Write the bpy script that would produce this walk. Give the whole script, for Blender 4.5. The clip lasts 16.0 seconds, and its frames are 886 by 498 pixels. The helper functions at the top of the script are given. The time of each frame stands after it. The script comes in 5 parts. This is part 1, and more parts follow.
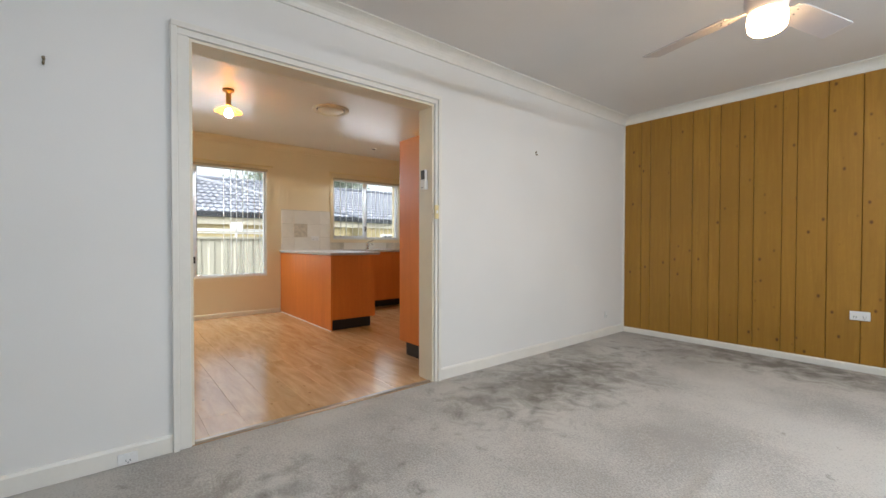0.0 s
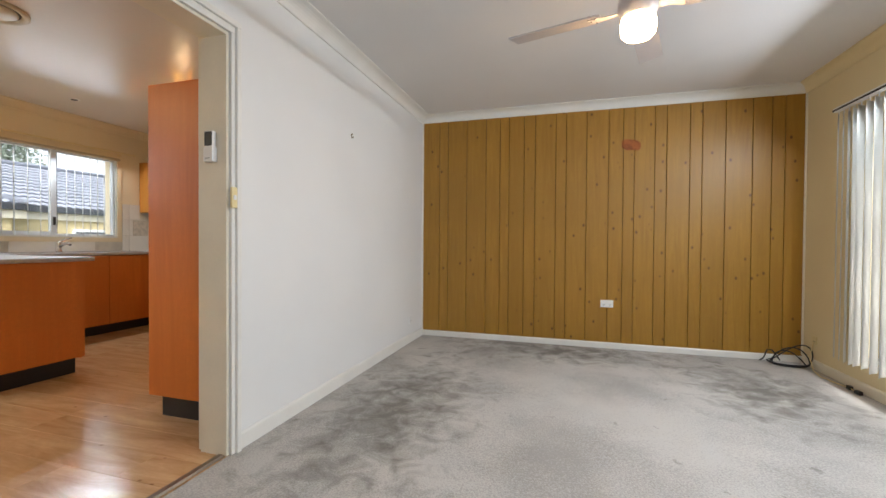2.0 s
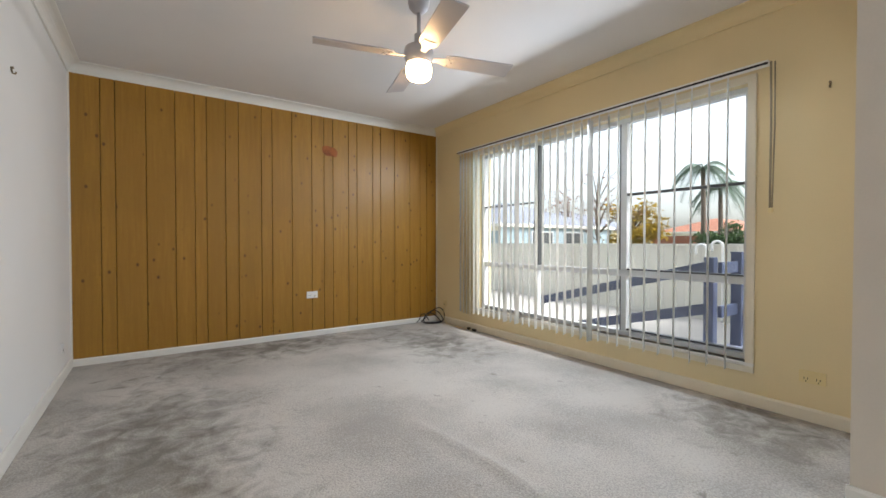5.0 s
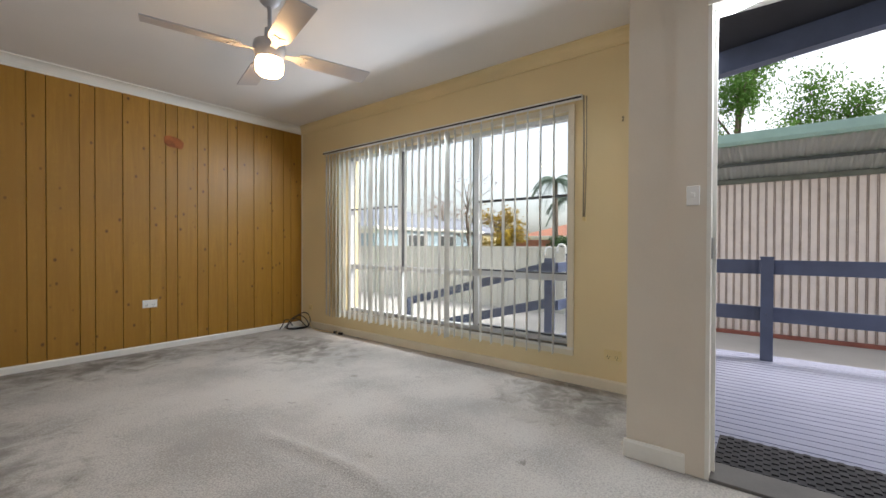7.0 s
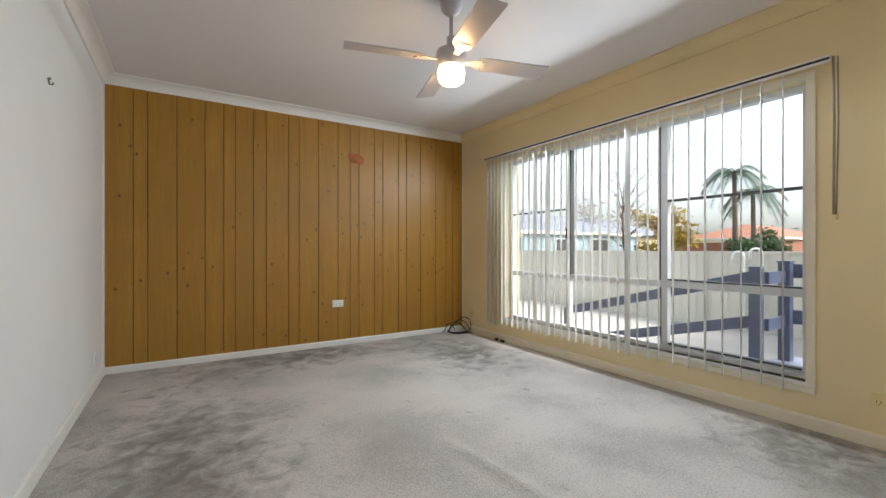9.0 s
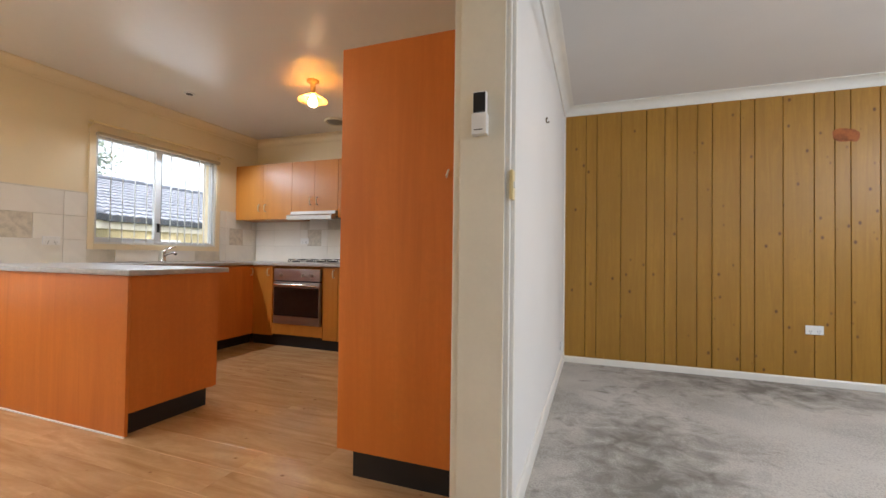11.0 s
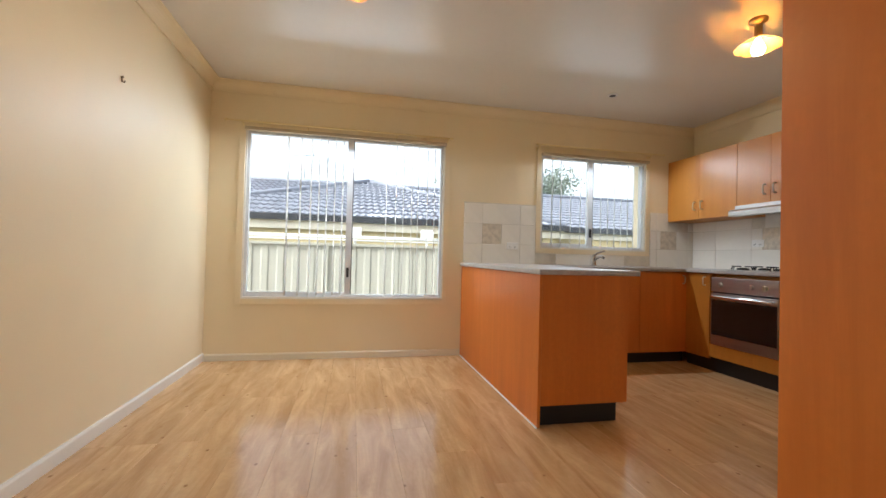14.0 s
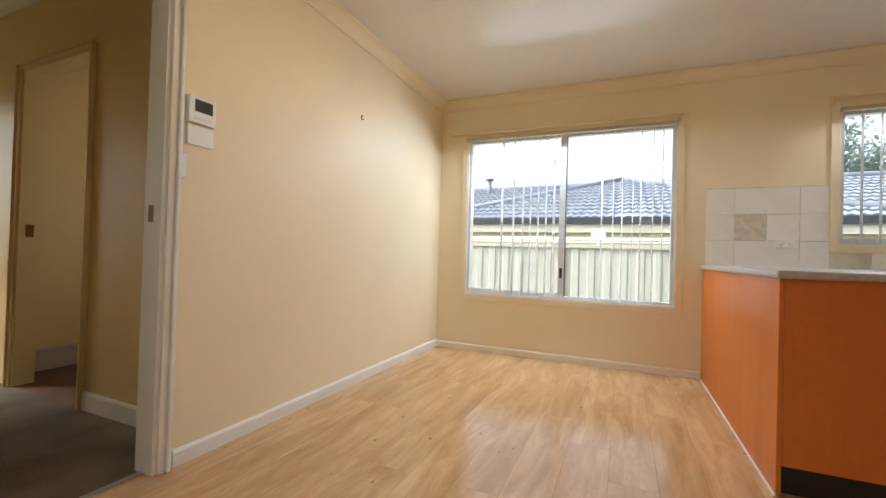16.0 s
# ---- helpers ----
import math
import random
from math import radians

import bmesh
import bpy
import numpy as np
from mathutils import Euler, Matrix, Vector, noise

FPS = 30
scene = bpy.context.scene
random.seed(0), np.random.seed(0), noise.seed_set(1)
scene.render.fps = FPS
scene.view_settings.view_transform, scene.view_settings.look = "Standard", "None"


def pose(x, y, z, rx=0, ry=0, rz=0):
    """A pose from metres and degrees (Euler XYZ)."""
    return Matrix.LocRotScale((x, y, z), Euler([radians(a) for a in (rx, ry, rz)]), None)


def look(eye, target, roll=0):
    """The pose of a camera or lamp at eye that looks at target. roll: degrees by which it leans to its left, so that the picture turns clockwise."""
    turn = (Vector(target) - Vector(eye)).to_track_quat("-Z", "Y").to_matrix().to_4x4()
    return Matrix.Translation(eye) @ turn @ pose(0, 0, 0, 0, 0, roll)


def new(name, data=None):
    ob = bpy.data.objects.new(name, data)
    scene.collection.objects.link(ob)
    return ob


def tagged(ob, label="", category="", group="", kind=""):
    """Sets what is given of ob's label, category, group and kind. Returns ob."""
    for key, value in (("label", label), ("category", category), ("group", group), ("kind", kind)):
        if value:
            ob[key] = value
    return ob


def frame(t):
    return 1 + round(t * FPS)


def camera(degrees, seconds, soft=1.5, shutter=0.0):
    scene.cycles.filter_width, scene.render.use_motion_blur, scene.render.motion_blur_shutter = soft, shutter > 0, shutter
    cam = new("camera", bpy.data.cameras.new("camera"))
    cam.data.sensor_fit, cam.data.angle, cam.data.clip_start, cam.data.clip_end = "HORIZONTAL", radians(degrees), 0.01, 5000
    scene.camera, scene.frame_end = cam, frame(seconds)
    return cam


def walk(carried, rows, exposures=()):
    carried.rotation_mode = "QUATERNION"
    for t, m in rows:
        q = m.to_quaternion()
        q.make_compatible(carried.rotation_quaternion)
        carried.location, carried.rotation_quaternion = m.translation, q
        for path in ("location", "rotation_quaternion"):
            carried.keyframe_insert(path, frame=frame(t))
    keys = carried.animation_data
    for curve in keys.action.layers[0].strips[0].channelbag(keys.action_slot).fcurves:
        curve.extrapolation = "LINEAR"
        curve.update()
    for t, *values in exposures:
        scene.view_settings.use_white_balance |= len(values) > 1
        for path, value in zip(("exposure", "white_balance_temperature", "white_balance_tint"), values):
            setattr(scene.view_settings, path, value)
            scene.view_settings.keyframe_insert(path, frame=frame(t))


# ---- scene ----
cam = camera(94.0, 16.0)
PATH = [
    (0, (2.387, -0.062, 1.022), (0.838, 1.202, 0.991), 0.1),
    (0.5, (2.232, -0.003, 1.024), (0.879, 1.469, 0.994), 0.2),
    (1, (2.025, 0.078, 1.037), (0.906, 1.736, 1.002), 0.2),
    (1.5, (1.797, 0.149, 1.025), (0.937, 1.955, 0.997), 0.3),
    (2, (1.552, 0.191, 1.034), (0.981, 2.108, 1.005), 0.4),
    (2.5, (1.292, 0.213, 1.017), (1.044, 2.197, 0.988), 0.3),
    (3, (1.046, 0.23, 1.004), (1.148, 2.227, 0.975), 0.4),
    (3.5, (0.836, 0.249, 0.97), (1.271, 2.201, 0.934), 0.3),
    (4, (0.693, 0.261, 0.978), (1.439, 2.116, 0.943), 0.2),
    (4.5, (0.606, 0.204, 0.983), (1.569, 1.956, 0.956), 0.1),
    (5, (0.555, 0.148, 1.005), (1.702, 1.786, 0.973), -0.0),
    (5.2, (0.529, 0.133, 1.002), (1.746, 1.72, 0.973), -0.0),
    (7.3, (0.623, -0.006, 1.007), (2.197, 1.228, 0.988), 0.2),
    (7.5, (0.625, 0.005, 1.015), (2.192, 1.247, 0.992), 0.2),
    (8, (0.638, 0.061, 1.014), (2.139, 1.383, 0.996), 0.2),
    (8.5, (0.612, 0.153, 1.03), (1.957, 1.633, 1.013), 0.1),
    (9, (0.551, 0.273, 1.022), (1.617, 1.966, 1.022), -0.0),
    (9.5, (0.484, 0.368, 1.005), (1.162, 2.249, 1.021), -0.1),
    (10, (0.426, 0.388, 1.001), (0.649, 2.375, 1.031), -0.0),
    (10.2, (0.401, 0.398, 1.004), (0.406, 2.397, 1.042), 0.0),
    (12.3, (0.158, 0.514, 0.989), (-1.271, 1.912, 1.037), 1.2),
    (12.5, (0.155, 0.575, 0.956), (-1.372, 1.865, 1.018), 1.0),
    (13, (0.151, 0.638, 0.977), (-1.56, 1.673, 1.02), 1.2),
    (13.5, (0.121, 0.737, 0.962), (-1.729, 1.494, 0.998), 1.4),
    (14, (0.104, 0.89, 0.961), (-1.851, 1.31, 0.997), 1.5),
    (14.5, (0.093, 1.021, 0.957), (-1.904, 1.124, 0.989), 1.6),
    (15, (0.065, 1.172, 0.945), (-1.921, 0.938, 0.976), 1.6),
    (15.5, (0.023, 1.277, 0.928), (-1.903, 0.738, 0.954), 1.6),
    (16, (-0.013, 1.353, 0.93), (-1.845, 0.551, 0.954), 1.7),
]
walk(cam, [(t, look(eye, aim, lean)) for t, eye, aim, lean in PATH],
     exposures=[(0, 1.68, 6500, 9), (1.5, 1.76, 6500, 11), (3, 1.76, 6450, 9), (5, 1.56, 6450, 10), (7.5, 1.32, 6600, 11), (9, 1.52, 6500, 10),
                (10, 1.7, 6500, 13), (12.5, 1.97, 6450, 10), (14.5, 1.62, 6250, 8), (16, 1.78, 6200, 7)])

# ---- light ----
world = bpy.data.worlds.new("sky")
scene.world = world
world.use_nodes = True
wn = world.node_tree
sky = wn.nodes.new("ShaderNodeTexSky")
sky.sky_type = 'NISHITA'
sky.sun_disc = False
sky.sun_elevation = radians(48)
sky.sun_rotation = radians(150)
sky.air_density, sky.dust_density, sky.ozone_density = 1.0, 4.0, 1.0
haze = wn.nodes.new("ShaderNodeHueSaturation")
haze.inputs["Saturation"].default_value = 0.4
wn.links.new(sky.outputs[0], haze.inputs["Color"])
wn.links.new(haze.outputs[0], wn.nodes["Background"].inputs[0])
wn.nodes["Background"].inputs[1].default_value = 0.15

sun = new("sun", bpy.data.lights.new("sun", 'SUN'))
sun.data.energy = 1.5
sun.data.angle = radians(20)
sun.data.color = (1.0, 0.97, 0.93)
sun.matrix_world = look((0, 0, 0), (-0.35, 0.55, -0.8))


def sky_lamp(name, x, y, z, size_x, size_y, watts, target):
    ob = new(name, bpy.data.lights.new(name, 'AREA'))
    ob.data.shape, ob.data.size, ob.data.size_y, ob.data.energy = 'RECTANGLE', size_x, size_y, watts
    ob.data.color = (0.785, 0.88, 1.0)
    ob.matrix_world = look((x, y, z), target)
    return ob


# daylight that enters by the openings: at their heads, and from the open sky above them
sky_lamp("sky_window_1", 3.40, 2.5, 2.02, 2.6, 0.015, 16, (2.7, 2.5, 1.4))
sky_lamp("sky_window_2", -3.685, 0.83, 2.05, 1.3, 0.012, 8.0, (-3.0, 0.83, 0.8))
sky_lamp("sky_window_3", -3.685, 3.37, 2.04, 1.0, 0.012, 5, (-3.1, 3.37, 0.9))
sky_lamp("sky_door", 2.692, -0.22, 2.02, 0.8, 0.015, 5.5, (2.2, 0.0, 1.5))
sky_lamp("sky_over_window_2", -4.3, 0.83, 2.5, 1.8, 0.5, 12, (-2.3, 0.83, 0.0))


# ---- materials ----
def mat(name, color, rough=0.6, metal=0.0, var=0.12, scale=6.0, grain=120.0, bump=0.05, spec=0.5, stretch=(1, 1, 1), rand=0.0,
        emit=0.0, dark=None, coat=0.0, gw=0.3):
    """A surface with large stains, fine grain and a little relief; rand varies it from piece to piece."""
    m = bpy.data.materials.new(name)
    m.use_nodes = True
    nt = m.node_tree
    L = nt.links.new
    b = nt.nodes["Principled BSDF"]
    b.inputs["Roughness"].default_value = rough
    b.inputs["Metallic"].default_value = metal
    b.inputs["Specular IOR Level"].default_value = spec
    b.inputs["Coat Weight"].default_value = coat
    tc = nt.nodes.new("ShaderNodeTexCoord")
    mp = nt.nodes.new("ShaderNodeMapping")
    mp.inputs["Scale"].default_value = stretch
    L(tc.outputs["Object"], mp.inputs[0])
    n1 = nt.nodes.new("ShaderNodeTexNoise")
    n1.inputs["Scale"].default_value = scale
    n1.inputs["Detail"].default_value = 5
    L(mp.outputs[0], n1.inputs["Vector"])
    n2 = nt.nodes.new("ShaderNodeTexNoise")
    n2.inputs["Scale"].default_value = grain
    n2.inputs["Detail"].default_value = 2
    L(mp.outputs[0], n2.inputs["Vector"])
    mix = nt.nodes.new("ShaderNodeMix")
    mix.data_type = 'RGBA'
    d = dark if dark else tuple(c * (1 - var * 2) for c in color)
    mix.inputs[6].default_value = (*d, 1)
    mix.inputs[7].default_value = (*color, 1)
    ramp = nt.nodes.new("ShaderNodeMapRange")
    ramp.inputs[1].default_value, ramp.inputs[2].default_value = 0.3, 0.62
    add = nt.nodes.new("ShaderNodeMath")
    add.operation = 'MULTIPLY_ADD'
    add.inputs[1].default_value = gw
    L(n2.outputs[0], add.inputs[0])
    sub = nt.nodes.new("ShaderNodeMath")
    sub.operation = 'SUBTRACT'
    sub.inputs[1].default_value = gw / 2
    L(n1.outputs[0], sub.inputs[0])
    L(sub.outputs[0], add.inputs[2])
    L(add.outputs[0], ramp.inputs[0])
    L(ramp.outputs[0], mix.inputs[0])
    out = mix.outputs[2]
    if rand:
        oi = nt.nodes.new("ShaderNodeObjectInfo")
        hsv = nt.nodes.new("ShaderNodeHueSaturation")
        mr = nt.nodes.new("ShaderNodeMapRange")
        mr.inputs[3].default_value, mr.inputs[4].default_value = 1 - rand, 1 + rand
        L(oi.outputs["Random"], mr.inputs[0])
        L(mr.outputs[0], hsv.inputs["Value"])
        L(out, hsv.inputs["Color"])
        out = hsv.outputs[0]
    L(out, b.inputs["Base Color"])
    if bump:
        bp = nt.nodes.new("ShaderNodeBump")
        bp.inputs["Strength"].default_value = bump
        bp.inputs["Distance"].default_value = 0.004
        L(n2.outputs[0], bp.inputs["Height"])
        L(bp.outputs[0], b.inputs["Normal"])
    if emit:
        b.inputs["Emission Color"].default_value = (*color, 1)
        b.inputs["Emission Strength"].default_value = emit
    return m


def wood_mat(name, light, dark, rough, axis, knots=0.0, rand=0.06, rings=9.0, coat=0.0, knot_color=(0.13, 0.05, 0.008), pull=0.07):
    """Timber with the grain along one axis (0, 1 or 2), and knots if wanted."""
    m = mat(name, light, rough, 0, 0.1, 1.0, 40.0, 0.04, rand=rand, coat=coat)
    nt = m.node_tree
    L = nt.links.new
    b = nt.nodes["Principled BSDF"]
    src = b.inputs["Base Color"].links[0].from_socket
    tc = nt.nodes.new("ShaderNodeTexCoord")
    oi = nt.nodes.new("ShaderNodeObjectInfo")
    off = nt.nodes.new("ShaderNodeVectorMath")
    off.operation = 'MULTIPLY_ADD'
    off.inputs[1].default_value = (37, 37, 37)
    L(oi.outputs["Random"], off.inputs[0])
    L(tc.outputs["Object"], off.inputs[2])
    mp = nt.nodes.new("ShaderNodeMapping")
    s = [rings, rings, rings]
    s[axis] = rings * pull
    mp.inputs["Scale"].default_value = s
    L(off.outputs[0], mp.inputs[0])
    n = nt.nodes.new("ShaderNodeTexNoise")
    n.inputs["Scale"].default_value = 2.2
    n.inputs["Detail"].default_value = 6
    n.inputs["Roughness"].default_value = 0.65
    n.inputs["Distortion"].default_value = 0.6
    L(mp.outputs[0], n.inputs["Vector"])
    mr = nt.nodes.new("ShaderNodeMapRange")
    mr.inputs[1].default_value, mr.inputs[2].default_value = 0.34, 0.66
    L(n.outputs[0], mr.inputs[0])
    mx = nt.nodes.new("ShaderNodeMix")
    mx.data_type = 'RGBA'
    mx.inputs[6].default_value = (*dark, 1)
    L(mr.outputs[0], mx.inputs[0])
    L(src, mx.inputs[7])
    out = mx.outputs[2]
    if knots:
        mp2 = nt.nodes.new("ShaderNodeMapping")
        s2 = [1 / 0.105, 1 / 0.105, 1 / 0.105]
        s2[axis] = 1 / 0.15
        mp2.inputs["Scale"].default_value = s2
        L(off.outputs[0], mp2.inputs[0])
        v = nt.nodes.new("ShaderNodeTexVoronoi")
        v.voronoi_dimensions = '3D'
        v.inputs["Scale"].default_value = 1.0
        L(mp2.outputs[0], v.inputs["Vector"])
        lt = nt.nodes.new("ShaderNodeMapRange")
        lt.inputs[1].default_value, lt.inputs[2].default_value = knots, knots * 0.45
        L(v.outputs["Distance"], lt.inputs[0])
        mk = nt.nodes.new("ShaderNodeMix")
        mk.data_type = 'RGBA'
        mk.inputs[7].default_value = (*knot_color, 1)
        L(lt.outputs[0], mk.inputs[0])
        L(out, mk.inputs[6])
        out = mk.outputs[2]
    L(out, b.inputs["Base Color"])
    return m


def glass_mat(name, tint=(0.96, 0.98, 0.98)):
    m = bpy.data.materials.new(name)
    m.use_nodes = True
    nt = m.node_tree
    nt.nodes.remove(nt.nodes["Principled BSDF"])
    o = nt.nodes["Material Output"]
    tr = nt.nodes.new("ShaderNodeBsdfTransparent")
    tr.inputs[0].default_value = (*tint, 1)
    gl = nt.nodes.new("ShaderNodeBsdfGlossy")
    gl.inputs["Roughness"].default_value = 0.02
    fr = nt.nodes.new("ShaderNodeLayerWeight")
    pw = nt.nodes.new("ShaderNodeMath")
    pw.operation = 'POWER'
    pw.inputs[1].default_value = 4.0
    ad = nt.nodes.new("ShaderNodeMath")
    ad.operation = 'MULTIPLY_ADD'
    ad.inputs[1].default_value, ad.inputs[2].default_value = 0.4, 0.025
    mx = nt.nodes.new("ShaderNodeMixShader")
    nt.links.new(fr.outputs["Facing"], pw.inputs[0])
    nt.links.new(pw.outputs[0], ad.inputs[0])
    nt.links.new(ad.outputs[0], mx.inputs[0])
    nt.links.new(tr.outputs[0], mx.inputs[1])
    nt.links.new(gl.outputs[0], mx.inputs[2])
    nt.links.new(mx.outputs[0], o.inputs[0])
    return m


def cloth_mat(name, color, through_share=0.5):
    """Thin fabric that lets light through."""
    m = mat(name, color, 0.9, 0, 0.06, 9, 400, 0.05, spec=0.1)
    nt = m.node_tree
    b = nt.nodes["Principled BSDF"]
    tl = nt.nodes.new("ShaderNodeBsdfTranslucent")
    tl.inputs[0].default_value = (*color, 1)
    mx = nt.nodes.new("ShaderNodeMixShader")
    mx.inputs[0].default_value = through_share
    nt.links.new(b.outputs[0], mx.inputs[1])
    nt.links.new(tl.outputs[0], mx.inputs[2])
    nt.links.new(mx.outputs[0], nt.nodes["Material Output"].inputs[0])
    return m


WHITE = mat("living_wall_paint", (0.80, 0.795, 0.77), 0.55, var=0.02, scale=1.3, grain=160, bump=0.03)
CREAM = mat("window_wall_paint", (0.80, 0.67, 0.40), 0.5, var=0.03, scale=1.2, grain=160, bump=0.03)
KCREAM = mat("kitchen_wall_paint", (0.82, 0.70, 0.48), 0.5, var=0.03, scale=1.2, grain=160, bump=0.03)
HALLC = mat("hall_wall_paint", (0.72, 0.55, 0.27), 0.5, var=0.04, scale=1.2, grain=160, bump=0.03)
CEIL = mat("ceiling_paint", (0.77, 0.75, 0.73), 0.7, var=0.03, scale=1.0, grain=100, bump=0.02)
KCEIL = mat("kitchen_ceiling_paint", (0.72, 0.675, 0.61), 0.33, var=0.02, scale=1.0, grain=20, bump=0.01)
TRIM = mat("trim_paint", (0.80, 0.78, 0.72), 0.35, var=0.03, scale=5, grain=60, bump=0.02)
TRIMC = mat("cream_trim_paint", (0.80, 0.74, 0.60), 0.35, var=0.03, scale=5, grain=60, bump=0.02)
ALU = mat("white_aluminium", (0.72, 0.74, 0.76), 0.35, 0.0, 0.05, 4, 60, 0.0)
ALUD = mat("grey_aluminium", (0.10, 0.105, 0.11), 0.4, 0.3, 0.05, 4, 60, 0.0)
GLASS = glass_mat("window_glass")
VANE = cloth_mat("blind_fabric", (0.78, 0.775, 0.735), 0.5)
PLASTIC = mat("white_plastic", (0.82, 0.82, 0.80), 0.3, var=0.02, bump=0)
IVORY = mat("ivory_plastic", (0.80, 0.66, 0.34), 0.35, var=0.03, bump=0)
BLACKP = mat("black_plastic", (0.012, 0.012, 0.013), 0.45, var=0.1, bump=0.02)
CHROME = mat("chrome", (0.75, 0.75, 0.76), 0.12, 1.0, 0.03, bump=0)
STEEL = mat("brushed_steel", (0.56, 0.54, 0.51), 0.32, 1.0, 0.06, 3, 80, 0.02, stretch=(1, 12, 12))
LAM = wood_mat("beech_laminate", (0.70, 0.205, 0.030), (0.58, 0.155, 0.020), 0.38, 2, rings=5.0, rand=0.0)
LAMU = wood_mat("golden_laminate", (0.54, 0.215, 0.030), (0.46, 0.17, 0.022), 0.38, 2, rings=5.0, rand=0.0)
PANEL = wood_mat("pine_panel", (0.40, 0.205, 0.024), (0.31, 0.15, 0.016), 0.45, 2, knots=0.135, rings=12, rand=0.07, knot_color=(0.13, 0.055, 0.01))
PGROOVE = mat("panel_groove", (0.15, 0.07, 0.012), 0.7)
OAK = wood_mat("oak_plank", (0.72, 0.46, 0.235), (0.46, 0.255, 0.108), 0.17, 0, rings=5, rand=0.05, knots=0.10, knot_color=(0.30, 0.15, 0.06), pull=0.17)
TOP = mat("grey_worktop", (0.46, 0.44, 0.42), 0.3, var=0.1, scale=40, grain=300, bump=0.01)
TILE = mat("white_tile", (0.82, 0.79, 0.72), 0.16, var=0.03, scale=3, grain=20, bump=0.02, rand=0.025)
TILED = mat("beige_tile", (0.68, 0.61, 0.50), 0.2, var=0.12, scale=25, grain=90, bump=0.03)
GROUT = mat("grout", (0.70, 0.66, 0.57), 0.9)
OVENG = mat("oven_glass", (0.02, 0.013, 0.01), 0.08, 0, 0.1, bump=0)

# ---- building helpers ----
def box(bm, x0, x1, y0, y1, z0, z1, bevel=0.0):
    vs = [bm.verts.new((x, y, z)) for x in (x0, x1) for y in (y0, y1) for z in (z0, z1)]
    fs = [bm.faces.new([vs[i] for i in f]) for f in ((0, 1, 3, 2), (4, 6, 7, 5), (0, 4, 5, 1), (2, 3, 7, 6), (0, 2, 6, 4), (1, 5, 7, 3))]
    if bevel:
        bmesh.ops.bevel(bm, geom=list({e for f in fs for e in f.edges}), offset=bevel, segments=2, affect='EDGES', profile=0.6)
    return bm


def boxes(*specs, bevel=0.0):
    bm = bmesh.new()
    for s in specs:
        box(bm, *s, bevel=bevel)
    return bm


def tube(bm, points, radius, sides=10, caps=True):
    """A round bar along a line of points."""
    pts = [Vector(p) for p in points]
    rings = []
    for i, p in enumerate(pts):
        a = pts[max(i - 1, 0)]
        c = pts[min(i + 1, len(pts) - 1)]
        d = (c - a).normalized()
        u = d.orthogonal().normalized() if not rings else (lastu - d * lastu.dot(d)).normalized()
        lastu = u
        w = d.cross(u)
        r = radius[i] if isinstance(radius, (list, tuple)) else radius
        rings.append([bm.verts.new(p + (u * math.cos(k * math.tau / sides) + w * math.sin(k * math.tau / sides)) * r) for k in range(sides)])
    for a, c in zip(rings, rings[1:]):
        for k in range(sides):
            f = bm.faces.new((a[k], a[(k + 1) % sides], c[(k + 1) % sides], c[k]))
            f.smooth = True
    if caps:
        bm.faces.new(rings[0][::-1])
        bm.faces.new(rings[-1])
    return bm


def lathe(bm, cx, cy, profile, sides=32):
    """Turns a profile of (radius, z) round the upright through (cx, cy)."""
    rings = [[bm.verts.new((cx + r * math.cos(k * math.tau / sides), cy + r * math.sin(k * math.tau / sides), z)) for k in range(sides)]
             for r, z in profile]
    for a, c in zip(rings, rings[1:]):
        for k in range(sides):
            f = bm.faces.new((a[k], a[(k + 1) % sides], c[(k + 1) % sides], c[k]))
            f.smooth = True
    bm.faces.new(rings[0][::-1])
    bm.faces.new(rings[-1])
    bmesh.ops.recalc_face_normals(bm, faces=bm.faces)
    return bm


def prism(bm, outline, axis, a, b):
    """Pushes a closed outline along an axis from a to b: axis 0 takes (y, z), 1 takes (x, z), 2 takes (x, y)."""
    def at(p, v):
        return {0: (v, p[0], p[1]), 1: (p[0], v, p[1]), 2: (p[0], p[1], v)}[axis]
    r0 = [bm.verts.new(at(p, a)) for p in outline]
    r1 = [bm.verts.new(at(p, b)) for p in outline]
    n = len(outline)
    for k in range(n):
        bm.faces.new((r0[k], r0[(k + 1) % n], r1[(k + 1) % n], r1[k]))
    bm.faces.new(r0[::-1])
    bm.faces.new(r1)
    bmesh.ops.recalc_face_normals(bm, faces=bm.faces)
    return bm


def finish(bm, name, material):
    me = bpy.data.meshes.new(name)
    bm.to_mesh(me)
    bm.free()
    me.materials.append(material)
    return me


def solid(name, bm, material, label="", category="", group="", kind=""):
    """One top-level mesh thing."""
    return tagged(new(name, finish(bm, name, material)), label, category, group, kind)


def thing(name, base, label, category, group="", kind=""):
    """An Empty at the thing's base, to carry its parts."""
    ob = new(name)
    ob.location = base
    ob.empty_display_size = 0.05
    return tagged(ob, label, category, group, kind)


def part(name, bm, material, parent, label=""):
    """One mesh, built in world places, under a thing or a part."""
    ob = new(name, finish(bm, name, material))
    ob.parent = parent
    if parent.parent is None:
        ob.matrix_parent_inverse = Matrix.Translation(-parent.location)
    return tagged(ob, label)


def piece(name, me, parent, at=(0, 0, 0)):
    """A further piece that shares a mesh."""
    ob = new(name, me)
    ob.parent = parent
    ob.location = at
    if parent:
        ob.matrix_parent_inverse = Matrix.Translation(-parent.location)
    return ob


